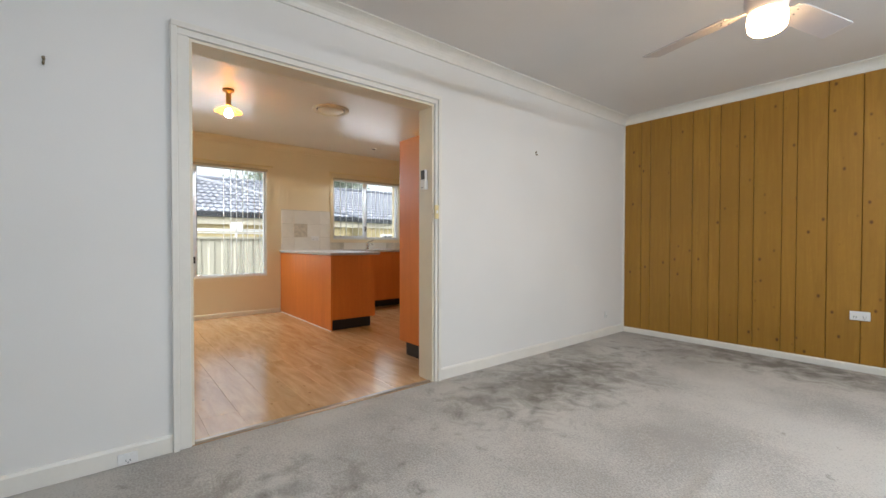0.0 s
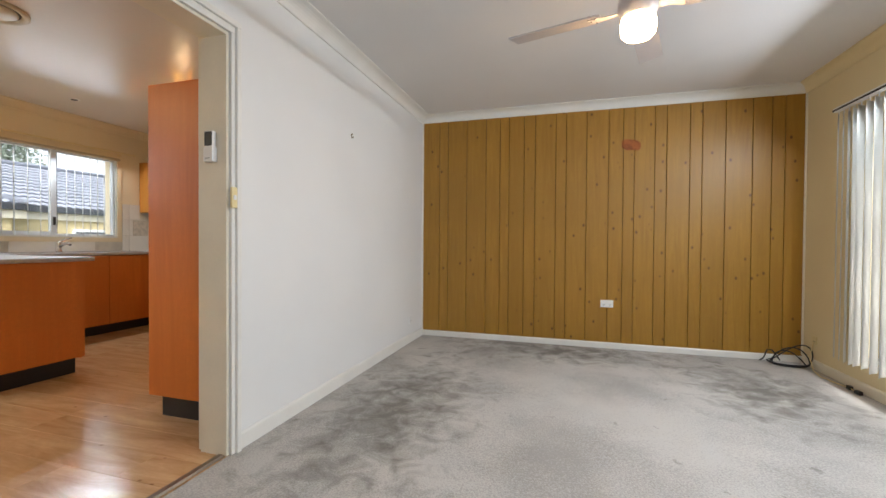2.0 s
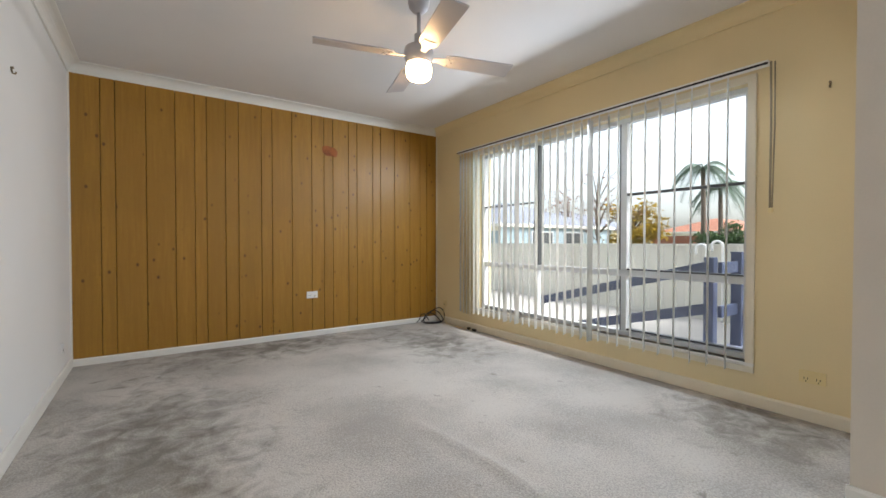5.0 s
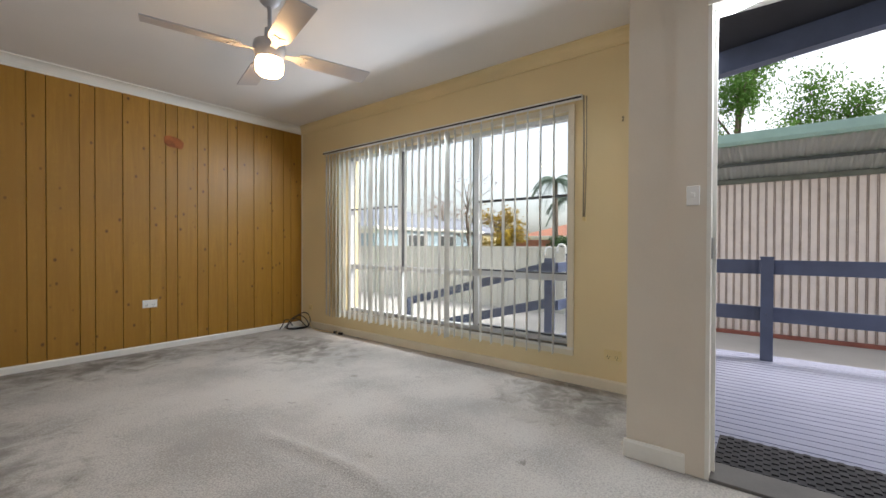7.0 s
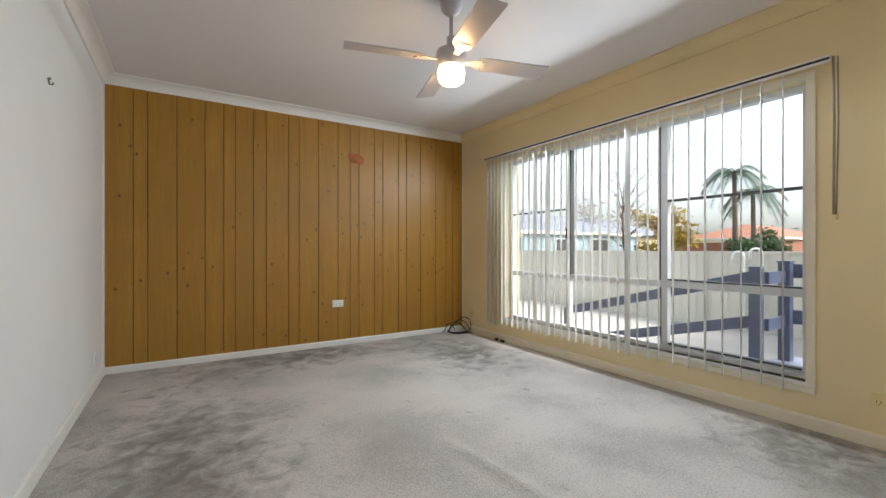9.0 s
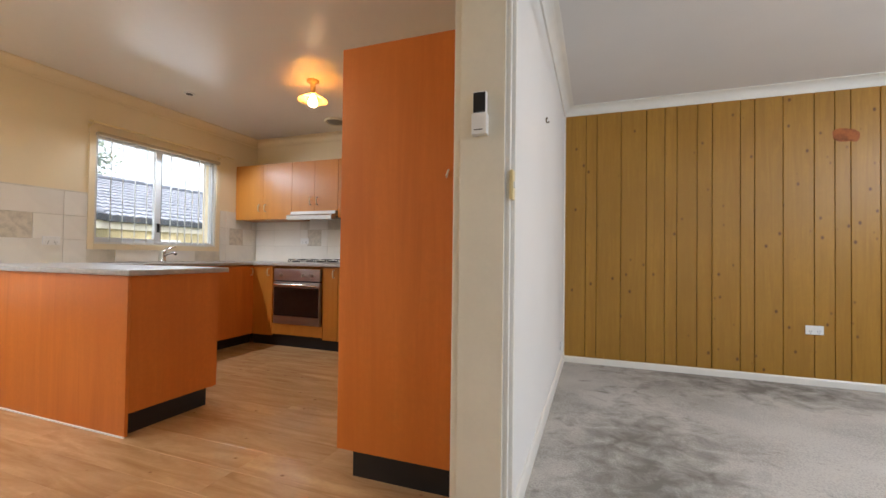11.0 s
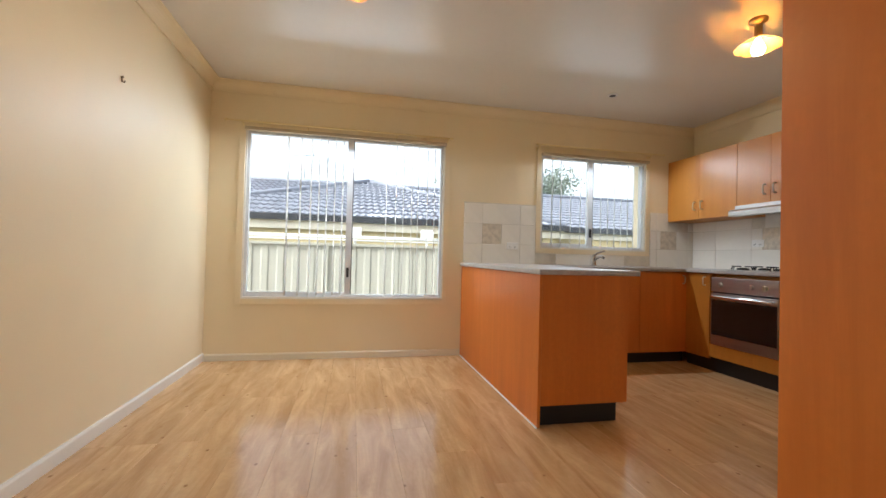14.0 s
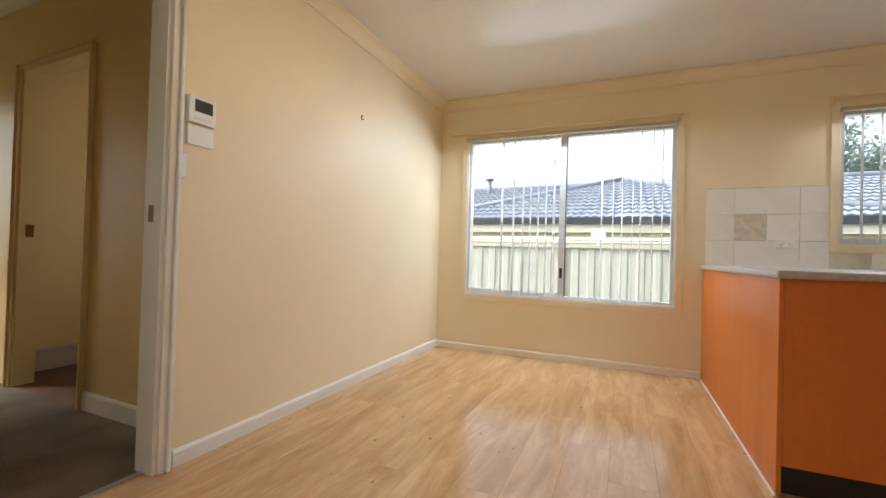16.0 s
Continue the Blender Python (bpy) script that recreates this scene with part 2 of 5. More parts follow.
def wall_y(name, x0, x1, y0, y1, z0, z1, holes, material, label=""):
    """A wall that runs along y, with holes (ya, yb, za, zb)."""
    bm = bmesh.new()
    y = y0
    for a, b, c, d in sorted(holes):
        if a > y:
            box(bm, x0, x1, y, a, z0, z1)
        if c > z0:
            box(bm, x0, x1, a, b, z0, c)
        if d < z1:
            box(bm, x0, x1, a, b, d, z1)
        y = b
    if y < y1:
        box(bm, x0, x1, y, y1, z0, z1)
    return solid(name, bm, material, label, "wall", kind="structure")


def wall_x(name, y0, y1, x0, x1, z0, z1, holes, material, label=""):
    bm = bmesh.new()
    x = x0
    for a, b, c, d in sorted(holes):
        if a > x:
            box(bm, x, a, y0, y1, z0, z1)
        if c > z0:
            box(bm, a, b, y0, y1, z0, c)
        if d < z1:
            box(bm, a, b, y0, y1, d, z1)
        x = b
    if x < x1:
        box(bm, x, x1, y0, y1, z0, z1)
    return solid(name, bm, material, label, "wall", kind="structure")


# ---- large structure ----
H = 2.45        # ceiling height
WX = 3.565      # inner face of the living room's window wall
DX = 2.71       # inner face of the entrance wall
NY = 4.60       # inner face of the panelled wall and of the cooking wall
KX = -3.84      # inner face of the kitchen's window wall
KY = -0.37      # inner face of the kitchen's blank wall
SY = -1.9       # back of the living room
OA, OB, OH = 0.262, 1.80, 2.03   # the wide opening
WIN = (1.165, 3.76, 0.262, 1.985)    # living room window
W1 = (-0.078, 1.737, 0.547, 2.058)
W2 = (2.75, 3.985, 1.075, 2.045)
DOOR = (-0.66, 0.215, 0.0, 2.04)   # entrance

CARPET = mat("grey_carpet", (0.54, 0.515, 0.475), 0.95, var=0.17, scale=1.6, grain=120, bump=0.9, spec=0.05, gw=0.8)


def stain(material, color, spots, scale, strength):
    """Darker blotches round given places, broken up by noise."""
    nt = material.node_tree
    L = nt.links.new
    b = nt.nodes["Principled BSDF"]
    out = b.inputs["Base Color"].links[0].from_socket
    tc = nt.nodes.new("ShaderNodeTexCoord")
    n = nt.nodes.new("ShaderNodeTexNoise")
    n.inputs["Scale"].default_value = scale
    n.inputs["Detail"].default_value = 7
    n.inputs["Roughness"].default_value = 0.62
    n.inputs["Distortion"].default_value = 0.5
    L(tc.outputs["Object"], n.inputs["Vector"])
    for x, y, z, rx, ry, rz in spots:
        mp = nt.nodes.new("ShaderNodeMapping")
        mp.vector_type = 'TEXTURE'
        mp.inputs["Location"].default_value = (x, y, z)
        mp.inputs["Scale"].default_value = (rx, ry, rz)
        L(tc.outputs["Object"], mp.inputs[0])
        g = nt.nodes.new("ShaderNodeTexGradient")
        g.gradient_type = 'SPHERICAL'
        L(mp.outputs[0], g.inputs[0])
        a = nt.nodes.new("ShaderNodeMath")
        a.operation = 'MULTIPLY_ADD'
        a.inputs[1].default_value = 0.45
        L(g.outputs["Fac"], a.inputs[0])
        L(n.outputs[0], a.inputs[2])
        r = nt.nodes.new("ShaderNodeMapRange")
        r.inputs[1].default_value, r.inputs[2].default_value, r.inputs[4].default_value = 0.66, 0.98, strength
        L(a.outputs[0], r.inputs[0])
        m = nt.nodes.new("ShaderNodeMix")
        m.data_type = 'RGBA'
        m.inputs[7].default_value = (*color, 1)
        L(r.outputs[0], m.inputs[0])
        L(out, m.inputs[6])
        out = m.outputs[2]
    L(out, b.inputs["Base Color"])


stain(CARPET, (0.22, 0.205, 0.18), [(0.55, 2.6, 0, 0.8, 1.9, 1), (1.5, 4.35, 0, 1.9, 0.7, 1), (3.3, 1.0, 0, 0.7, 0.9, 1), (2.9, 3.6, 0, 0.8, 1.1, 1),
                                    (1.0, 0.3, 0, 1.0, 0.9, 1)], 7.0, 1.0)


def carpet_height(x, y):
    """A long wrinkle in the loose carpet, and a slightly uneven lie."""
    mid = 1.77 + 0.03 * math.sin((y - 1.0) * 4.0)
    ridge = 0.024 * math.exp(-((x - mid) / 0.035) ** 2) * max(0.0, 1 - ((y - 1.62) / 0.55) ** 2)
    return ridge + 0.002 * noise.noise(Vector((x * 3, y * 3, 0))) - 0.002


def carpet(x0, x1, y0, y1, step):
    bm = boxes((x0, x1, 0.45, y1, -0.12, -0.02), (x0, DX, y0, 0.45, -0.12, -0.02))
    nx, ny = int((x1 - x0) / step) + 1, int((y1 - y0) / step) + 1
    g = [[None] * (ny + 1) for _ in range(nx + 1)]
    for i in range(nx + 1):
        for k in range(ny + 1):
            x, y = x0 + (x1 - x0) * i / nx, y0 + (y1 - y0) * k / ny
            g[i][k] = bm.verts.new((x, y, carpet_height(x, y)))
    for i in range(nx):
        for k in range(ny):
            if g[i][k].co.x > DX and g[i][k].co.y < 0.45:
                continue
            f = bm.faces.new((g[i][k], g[i + 1][k], g[i + 1][k + 1], g[i][k + 1]))
            f.smooth = True
    return bm


solid("floor_living", carpet(0.0, WX, SY, NY, 0.025), CARPET, "worn grey cut-pile carpet with dark stains and a wrinkle", "carpet", kind="structure")
solid("floor_hall", boxes((-1.35, -0.16, -3.4, KY - 0.05, -0.12, 0.0)), mat("hall_carpet", (0.20, 0.165, 0.12), 0.95, var=0.2, scale=4, grain=160, bump=0.8, spec=0.05, gw=0.7), "worn brown-grey carpet in the hallway", "carpet", kind="structure")
solid("floor_kitchen", boxes((KX, 0.0, KY - 0.05, NY, -0.12, -0.008)), OAK, "subfloor under the oak laminate planks", "floor", kind="structure")

# beige that also carries the shade on the walls beside the entrance
BEIGE = mat("shaded_beige_paint", (0.72, 0.65, 0.55), 0.55, var=0.03, scale=2.5, bump=0.02)
wall_y("wall_west_living", -0.08, 0.0, SY, NY, 0, H, [(OA, OB, 0, OH)], WHITE, "white painted plasterboard wall with a wide opening")
wall_y("wall_west_kitchen", -0.16, -0.08, KY, NY, 0, H, [(OA, OB, 0, OH)], KCREAM, "cream painted wall with a wide opening")
wall_x("wall_north_living", NY, NY + 0.12, -0.08, WX + 0.2, 0, H, [], PGROOVE, "wall lined with yellow knotty pine boards")
wall_x("wall_north_kitchen", NY, NY + 0.12, KX - 0.2, -0.08, 0, H, [], KCREAM, "cream painted kitchen wall behind the cooktop")
wall_y("wall_east", WX, WX + 0.2, 0.53, NY, -0.1, H, [WIN], CREAM, "cream painted wall with a large window")
wall_y("wall_entrance", DX, DX + 0.12, SY, 0.535, 0, H, [DOOR], BEIGE, "beige painted wall, toned down for shade, beside the open entrance")
wall_x("wall_stub", 0.41, 0.53, DX + 0.12, WX + 0.2, 0, H, [], BEIGE, "short beige return wall, toned down for shade, beside the entrance")
wall_x("wall_south_living", SY - 0.12, SY, -0.08, DX + 0.12, 0, H, [], WHITE, "plain white back wall")
wall_y("wall_west_kitchen_window", KX - 0.2, KX, KY - 0.1, NY, -0.1, H, [W1, W2], KCREAM, "cream painted kitchen wall with two windows")
wall_x("wall_south_kitchen", KY - 0.1, KY, KX, -0.16, 0, H, [(-1.10, -0.26, 0, 2.04)], KCREAM, "cream painted wall with the hallway doorway")
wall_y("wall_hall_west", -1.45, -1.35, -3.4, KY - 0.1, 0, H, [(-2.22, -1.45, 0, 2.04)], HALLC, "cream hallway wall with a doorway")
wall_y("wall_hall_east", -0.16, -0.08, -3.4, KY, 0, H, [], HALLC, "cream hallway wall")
# the openings here and in wall_side_room are unseen, added to brighten the hall
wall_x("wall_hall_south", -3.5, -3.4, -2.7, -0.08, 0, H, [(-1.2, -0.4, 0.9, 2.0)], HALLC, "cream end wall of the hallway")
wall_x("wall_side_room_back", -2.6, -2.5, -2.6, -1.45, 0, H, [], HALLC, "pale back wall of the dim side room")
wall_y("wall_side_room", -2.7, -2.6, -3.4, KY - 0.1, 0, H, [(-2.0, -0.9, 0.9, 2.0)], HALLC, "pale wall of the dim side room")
solid("floor_side_room", boxes((-2.6, -1.35, -3.4, KY - 0.1, -0.12, -0.004)), mat("brown_vinyl", (0.16, 0.08, 0.04), 0.5), "brown vinyl floor of the side room", "floor", kind="structure")
solid("ceiling_living", boxes((-0.08, WX + 0.2, SY, NY, H, H + 0.1)), CEIL, "flat white plasterboard ceiling", "ceiling", kind="structure")
solid("ceiling_kitchen", boxes((KX - 0.2, -0.08, KY, NY, H, H + 0.1)), KCEIL, "glossy painted kitchen ceiling", "ceiling", kind="structure")
solid("ceiling_hall", boxes((-2.7, -0.08, -3.4, KY, H, H + 0.1)), CEIL, "dim hallway ceiling", "ceiling", kind="structure")

# ---- trim ----
def cornice(name, outline_at, axis, a, b, material):
    return solid(name, prism(bmesh.new(), outline_at, axis, a, b), material, "white coved cornice along the ceiling", "cornice", kind="structure")


def cove(base, side, size=0.085):
    """The section of a coved cornice against a wall face at base, on its side +1 or -1."""
    pts = [(base, H), (base, H - size), (base + side * 0.012, H - size)]
    for k in range(1, 6):
        a = k / 6 * math.pi / 2
        pts.append((base + side * (0.012 + (size - 0.024) * (1 - math.cos(a))), H - size + (size - 0.012) * math.sin(a)))
    return pts + [(base + side * size, H - 0.008), (base + side * size, H)]


cornice("cornice_living_west", cove(0.0, 1), 1, SY, NY, TRIM)
cornice("cornice_living_north", [(p, z) for p, z in cove(NY, -1)], 0, 0.0, WX, TRIM)
cornice("cornice_living_east", cove(WX, -1), 1, 0.53, NY, CREAM)
cornice("cornice_entrance", cove(DX, -1), 1, SY, 0.53, TRIM)
cornice("cornice_kitchen_west", cove(KX, 1), 1, KY, NY, KCREAM)
cornice("cornice_kitchen_north", cove(NY, -1), 0, KX, -0.16, KCREAM)
cornice("cornice_kitchen_south", cove(KY, 1), 0, KX, -0.16, KCREAM)
cornice("cornice_kitchen_east", cove(-0.16, -1), 1, KY, NY, KCREAM)


def skirt(name, axis, face, side, a, b, material, h=0.075, t=0.014):
    o = [(face, 0), (face + side * t, 0), (face + side * t, h - 0.012), (face + side * (t - 0.006), h), (face, h)]
    return solid(name, prism(bmesh.new(), o, axis, a, b), material, "painted timber skirting board", "skirting", kind="structure")


skirt("baseboard_west_a", 1, 0.0, 1, SY, 0.183, TRIM, 0.085)
skirt("baseboard_west_b", 1, 0.0, 1, 1.852, NY - 0.014, TRIM, 0.085)
skirt("baseboard_north", 0, NY - 0.014, -1, 0.0, WX, TRIM, 0.058)
skirt("baseboard_east", 1, WX, -1, 0.53, NY - 0.03, TRIMC, 0.075)
skirt("baseboard_entrance", 1, DX, -1, 0.29, 0.545, TRIM, 0.085)
skirt("baseboard_stub", 0, 0.53, 1, DX - 0.013, WX, TRIM, 0.085)
skirt("baseboard_kitchen_west", 1, KX, 1, KY, 1.925, TRIMC, 0.06)
skirt("baseboard_kitchen_south", 0, KY, 1, KX, -1.165, TRIM, 0.07)
skirt("baseboard_hall", 1, -1.35, 1, -1.40, KY - 0.1, TRIM, 0.10)
skirt("baseboard_side_room", 0, -2.5, 1, -2.6, -1.45, mat("mauve_tile_skirting", (0.55, 0.42, 0.38), 0.4), 0.16)


def casing(name, label, face, side, a, b, top, width, axis, material, thick=0.018, right=None, over=None):
    """A door casing of two uprights and a head round an opening a..b, on a wall face."""
    right = right or width
    over = over or width
    th = thing(name, (face, a, 0) if axis == 1 else (a, face, 0), label, "door casing", kind="structure")
    f0, f1 = sorted((face, face + side * thick))
    bead = width * 0.35
    g0, g1 = sorted((face, face + side * (thick + 0.013)))
    spans = (("upright", (a - width + bead, a, 0, top), (a - width, a - width + bead, 0, top + over - bead)),
             ("upright", (b, b + right - bead, 0, top), (b + right - bead, b + right, 0, top + over - bead)),
             ("head", (a - width + bead, b + right - bead, top, top + over - bead), (a - width, b + right, top + over - bead, top + over)))
    for nm, flat, edge in spans:
        bm = bmesh.new()
        for (u0, u1, z0, z1), (d0, d1) in ((flat, (f0, f1)), (edge, (g0, g1))):
            if axis == 1:
                box(bm, d0, d1, u0, u1, z0, z1, bevel=0.004)
            else:
                box(bm, u0, u1, d0, d1, z0, z1, bevel=0.004)
        part(nm, bm, material, th)
    return th


casing("door_1_casing", "white painted timber casing round the wide opening", 0.0, 1, OA, OB, OH, 0.078, 1, TRIM, 0.016, 0.05, 0.06)
casing("door_1_casing", "cream painted timber casing on the kitchen side", -0.16, -1, OA, OB, OH, 0.075, 1, TRIMC, 0.027)
lin = thing("door_1_lining", (-0.08, OA, 0), "cream painted timber lining of the wide opening", "door lining", kind="structure")
for nm, y0, y1, z0, z1 in (("jamb", OA, OA + 0.014, 0, OH - 0.014), ("jamb", OB - 0.014, OB, 0, OH - 0.014), ("head", OA, OB, OH - 0.014, OH)):
    part(nm, boxes((-0.158, -0.002, y0, y1, z0, z1)), TRIMC, lin)
solid("floor_strip", prism(bmesh.new(), [(-0.055, -0.004), (-0.015, -0.004), (-0.022, 0.006), (-0.048, 0.006)], 1, OA + 0.014, OB - 0.014),
      mat("bronze_strip", (0.28, 0.22, 0.16), 0.35, 0.8), "narrow metal strip between carpet and laminate", "floor strip", kind="structure")
solid("hall_floor_strip", boxes((-1.10, -0.26, KY - 0.075, KY - 0.045, -0.004, 0.004)), mat("silver_strip", (0.5, 0.48, 0.44), 0.35, 0.8),
      "narrow metal strip at the hallway carpet", "floor strip", kind="structure")
casing("door_2_casing", "white painted casing round the hallway doorway", KY, 1, -1.10, -0.30, 2.04, 0.045, 0, TRIM, 0.02)
lin2 = thing("door_2_lining", (-1.1, KY - 0.05, 0), "white painted jamb of the hallway doorway with a latch plate", "door lining", kind="structure")
for nm, x0, x1, z0, z1 in (("jamb", -1.10, -1.085, 0, 2.025), ("jamb", -0.275, -0.26, 0, 2.025), ("head", -1.10, -0.26, 2.025, 2.04)):
    j = part(nm, boxes((x0, x1, KY - 0.105, KY + 0.004, z0, z1)), TRIM, lin2)
    if x1 == -1.085:
        part("latch_plate", boxes((-1.0855, -1.082, KY - 0.075, KY - 0.045, 1.025, 1.095)), mat("latch_brass", (0.30, 0.22, 0.12), 0.35, 0.9), j, "dull brass latch plate")
casing("door_3_casing", "cream painted casing of the side room's doorway", -1.35, 1, -2.22, -1.45, 2.04, 0.04, 1, HALLC)
lin3 = thing("door_3_lining", (-1.4, -2.22, 0), "cream painted jamb of the side room's doorway with a latch plate", "door lining", kind="structure")
jm = part("jamb", boxes((-1.455, -1.345, -2.22, -2.205, 0, 2.03)), HALLC, lin3)
part("latch_plate", boxes((-1.42, -1.38, -2.2052, -2.200, 0.96, 1.04)), mat("dark_brass", (0.20, 0.13, 0.06), 0.35, 0.9), jm, "dark brass latch plate")
part("jamb", boxes((-1.455, -1.345, -1.465, -1.45, 0, 2.03)), HALLC, lin3)
part("head", boxes((-1.455, -1.345, -2.22, -1.45, 2.03, 2.04)), HALLC, lin3)

# entrance frame, left open
ent = thing("door_4_frame", (DX, 0.215, 0), "white painted frame of the open entrance", "door frame", kind="structure")
fr = part("jamb", boxes((DX - 0.006, DX + 0.135, 0.200, 0.216, 0, 2.03)), TRIM, ent)
part("architrave", boxes((DX - 0.005, DX + 0.001, 0.216, 0.34, 0, 2.09)), BEIGE, ent)
part("strike_plate", boxes((DX + 0.02, DX + 0.05, 0.1975, 0.2005, 0.95, 1.04)), ALUD, fr, "dark metal strike plate")
part("jamb", boxes((DX - 0.012, DX + 0.135, -0.66, -0.645, 0, 2.03)), TRIM, ent)
part("head", boxes((DX - 0.012, DX + 0.135, -0.66, 0.216, 2.03, 2.045)), TRIM, ent)
part("sill", boxes((DX - 0.01, DX + 0.17, -0.645, 0.2, -0.03, 0.012), bevel=0.004), mat("bronze_sill", (0.16, 0.15, 0.14), 0.4, 0.4), ent, "bronze aluminium door sill")
part("door_stop", boxes((DX + 0.05, DX + 0.065, 0.185, 0.2, 0.018, 2.03)), TRIM, ent)

# ---- panelled wall ----
pan_wall = bpy.data.objects["wall_north_living"]
grooves = [0.0, 0.199, 0.296, 0.507, 0.72, 0.87, 0.966, 1.123, 1.236, 1.443, 1.545, 1.741, 1.947, 2.08, 2.18, 2.361, 2.463, 2.66, 2.762, 2.95, 3.163, 3.31, 3.41, WX]
for a, b in zip(grooves, grooves[1:]):
    w = (b - a) / 2 - 0.002
    bm = prism(bmesh.new(), [(-w, 0), (-w, -0.010), (-w + 0.0025, -0.013), (w - 0.0025, -0.013), (w, -0.010), (w, 0)], 2, 0.02, H - 0.082)
    o = piece("pine_board", finish(bm, "pine_board", PANEL), pan_wall, ((a + b) / 2, NY, 0))
solid("trim_north_west", boxes((0.0, 0.012, NY - 0.026, NY - 0.013, 0.07, H - 0.08)), TRIM, "thin white bead in the corner", "bead", kind="structure")
solid("trim_north_east", boxes((WX - 0.012, WX, NY - 0.026, NY - 0.013, 0.07, H - 0.08)), TRIMC, "thin cream bead in the corner", "bead", kind="structure")
bm = bmesh.new()
for k, (cx, rx, ry) in enumerate(((2.15, 0.085, 0.052), (2.165, 0.055, 0.04))):
    vs = []
    for i in range(28):
        a = i * math.tau / 28
        q = (abs(math.cos(a)) ** 0.6 * math.copysign(1, math.cos(a)), abs(math.sin(a)) ** 0.6 * math.copysign(1, math.sin(a)))
        r = 1 + 0.12 * noise.noise(Vector((math.cos(a) * 2, math.sin(a) * 2, k * 7)))
        vs.append((cx + rx * r * q[0], 2.003 + ry * r * q[1] - 0.012 * q[0]))
    prism(bm, vs, 1, NY - 0.0135 - 0.0012 * (k + 1), NY - 0.012)
solid("filler_patch", bm, mat("orange_filler", (0.36, 0.105, 0.02), 0.75, var=0.25, scale=14, grain=60, bump=0.2), "rough orange-brown filled patch on the pine boards", "wall patch")


def socket(name, cx, cy, cz, axis, side, w, h, material, label, holes=2, group=""):
    """A double power point on a wall: a plate with rockers and slots. axis: the wall's normal."""
    th = thing(name, (cx, cy, cz), label, "power point", group)
    def slab(u0, u1, z0, z1, d0, d1, bev=0.0):
        bm = bmesh.new()
        if axis == 1:
            a, b = sorted((cy + side * d0, cy + side * d1))
            box(bm, cx + u0, cx + u1, a, b, cz + z0, cz + z1, bevel=bev)
        else:
            a, b = sorted((cx + side * d0, cx + side * d1))
            box(bm, a, b, cy + u0, cy + u1, cz + z0, cz + z1, bevel=bev)
        return bm
    part("plate", slab(-w / 2, w / 2, -h / 2, h / 2, 0, 0.009, 0.003), material, th)
    for k in range(holes):
        u = (k - (holes - 1) / 2) * w * 0.46
        part("rocker", slab(u - 0.006, u + 0.006, h * 0.18, h * 0.38, 0.008, 0.013, 0.001), material, th)
        bm = slab(u - 0.009, u - 0.006, -h * 0.22, -h * 0.05, 0.0085, 0.0096)
        for du, z0, z1 in ((0.006, -0.22, -0.05), (-0.0015, -0.4, -0.27)):
            b2 = slab(u + du, u + du + 0.003, h * z0, h * z1, 0.0085, 0.0096)
            me = bpy.data.meshes.new("slot")
            b2.to_mesh(me)
            b2.free()
            bm.from_mesh(me)
        part("slots", bm, BLACKP, th)
    return th


socket("power_point", 1.945, NY - 0.013, 0.443, 1, -1, 0.118, 0.072, PLASTIC, "white double power point on the pine boards")
socket("power_point", WX, 0.845, 0.25, 0, -1, 0.118, 0.072, IVORY, "yellowed double power point low on the cream wall")
socket("power_point", KX + 0.009, 2.45, 1.085, 0, 1, 0.118, 0.07, PLASTIC, "white double power point on the tiled splashback")
socket("power_point", -3.06, NY - 0.009, 1.16, 1, -1, 0.118, 0.07, PLASTIC, "white power point on the tiles behind the cooktop")
socket("phone_outlet", 0.0, 4.2, 0.23, 0, 1, 0.05, 0.075, PLASTIC, "small white outlet low on the white wall", 1)
socket("phone_outlet", 0.014, 0.008, 0.03, 0, 1, 0.075, 0.05, PLASTIC, "white outlet fixed over the skirting board", 1)
socket("antenna_outlet", WX, 4.40, 0.24, 0, -1, 0.07, 0.07, IVORY, "cream antenna outlet low on the cream wall", 1)


def hook(x, y, z, nx, ny, label="small picture hook nailed to the wall"):
    th = thing("picture_hook", (x, y, z), label, "hook", "picture hooks")
    n = Vector((nx, ny, 0))
    s = Vector((-ny, nx, 0))
    p = Vector((x, y, z))
    metal = bpy.data.materials.get("hook_brass") or mat("hook_brass", (0.32, 0.26, 0.17), 0.4, 0.8)
    bm = bmesh.new()
    tube(bm, [p + n * 0.003 + Vector((0, 0, 0.016)), p + n * 0.004, p + n * 0.007 - Vector((0, 0, 0.012)), p + n * 0.016 - Vector((0, 0, 0.014)), p + n * 0.02 - Vector((0, 0, 0.004))], 0.004, 6)
    part("hook", bm, metal, th)
    bm = bmesh.new()
    tube(bm, [p + Vector((0, 0, 0.012)), p + n * 0.012 + Vector((0, 0, 0.015))], 0.006, 8)
    part("nail", bm, metal, th)


hook(0.0, 2.971, 1.83, 1, 0)
hook(0.0, -0.256, 1.771, 1, 0)
hook(WX, 0.788, 1.858, -1, 0)
hook(-2.437, KY, 1.873, 0, 1)


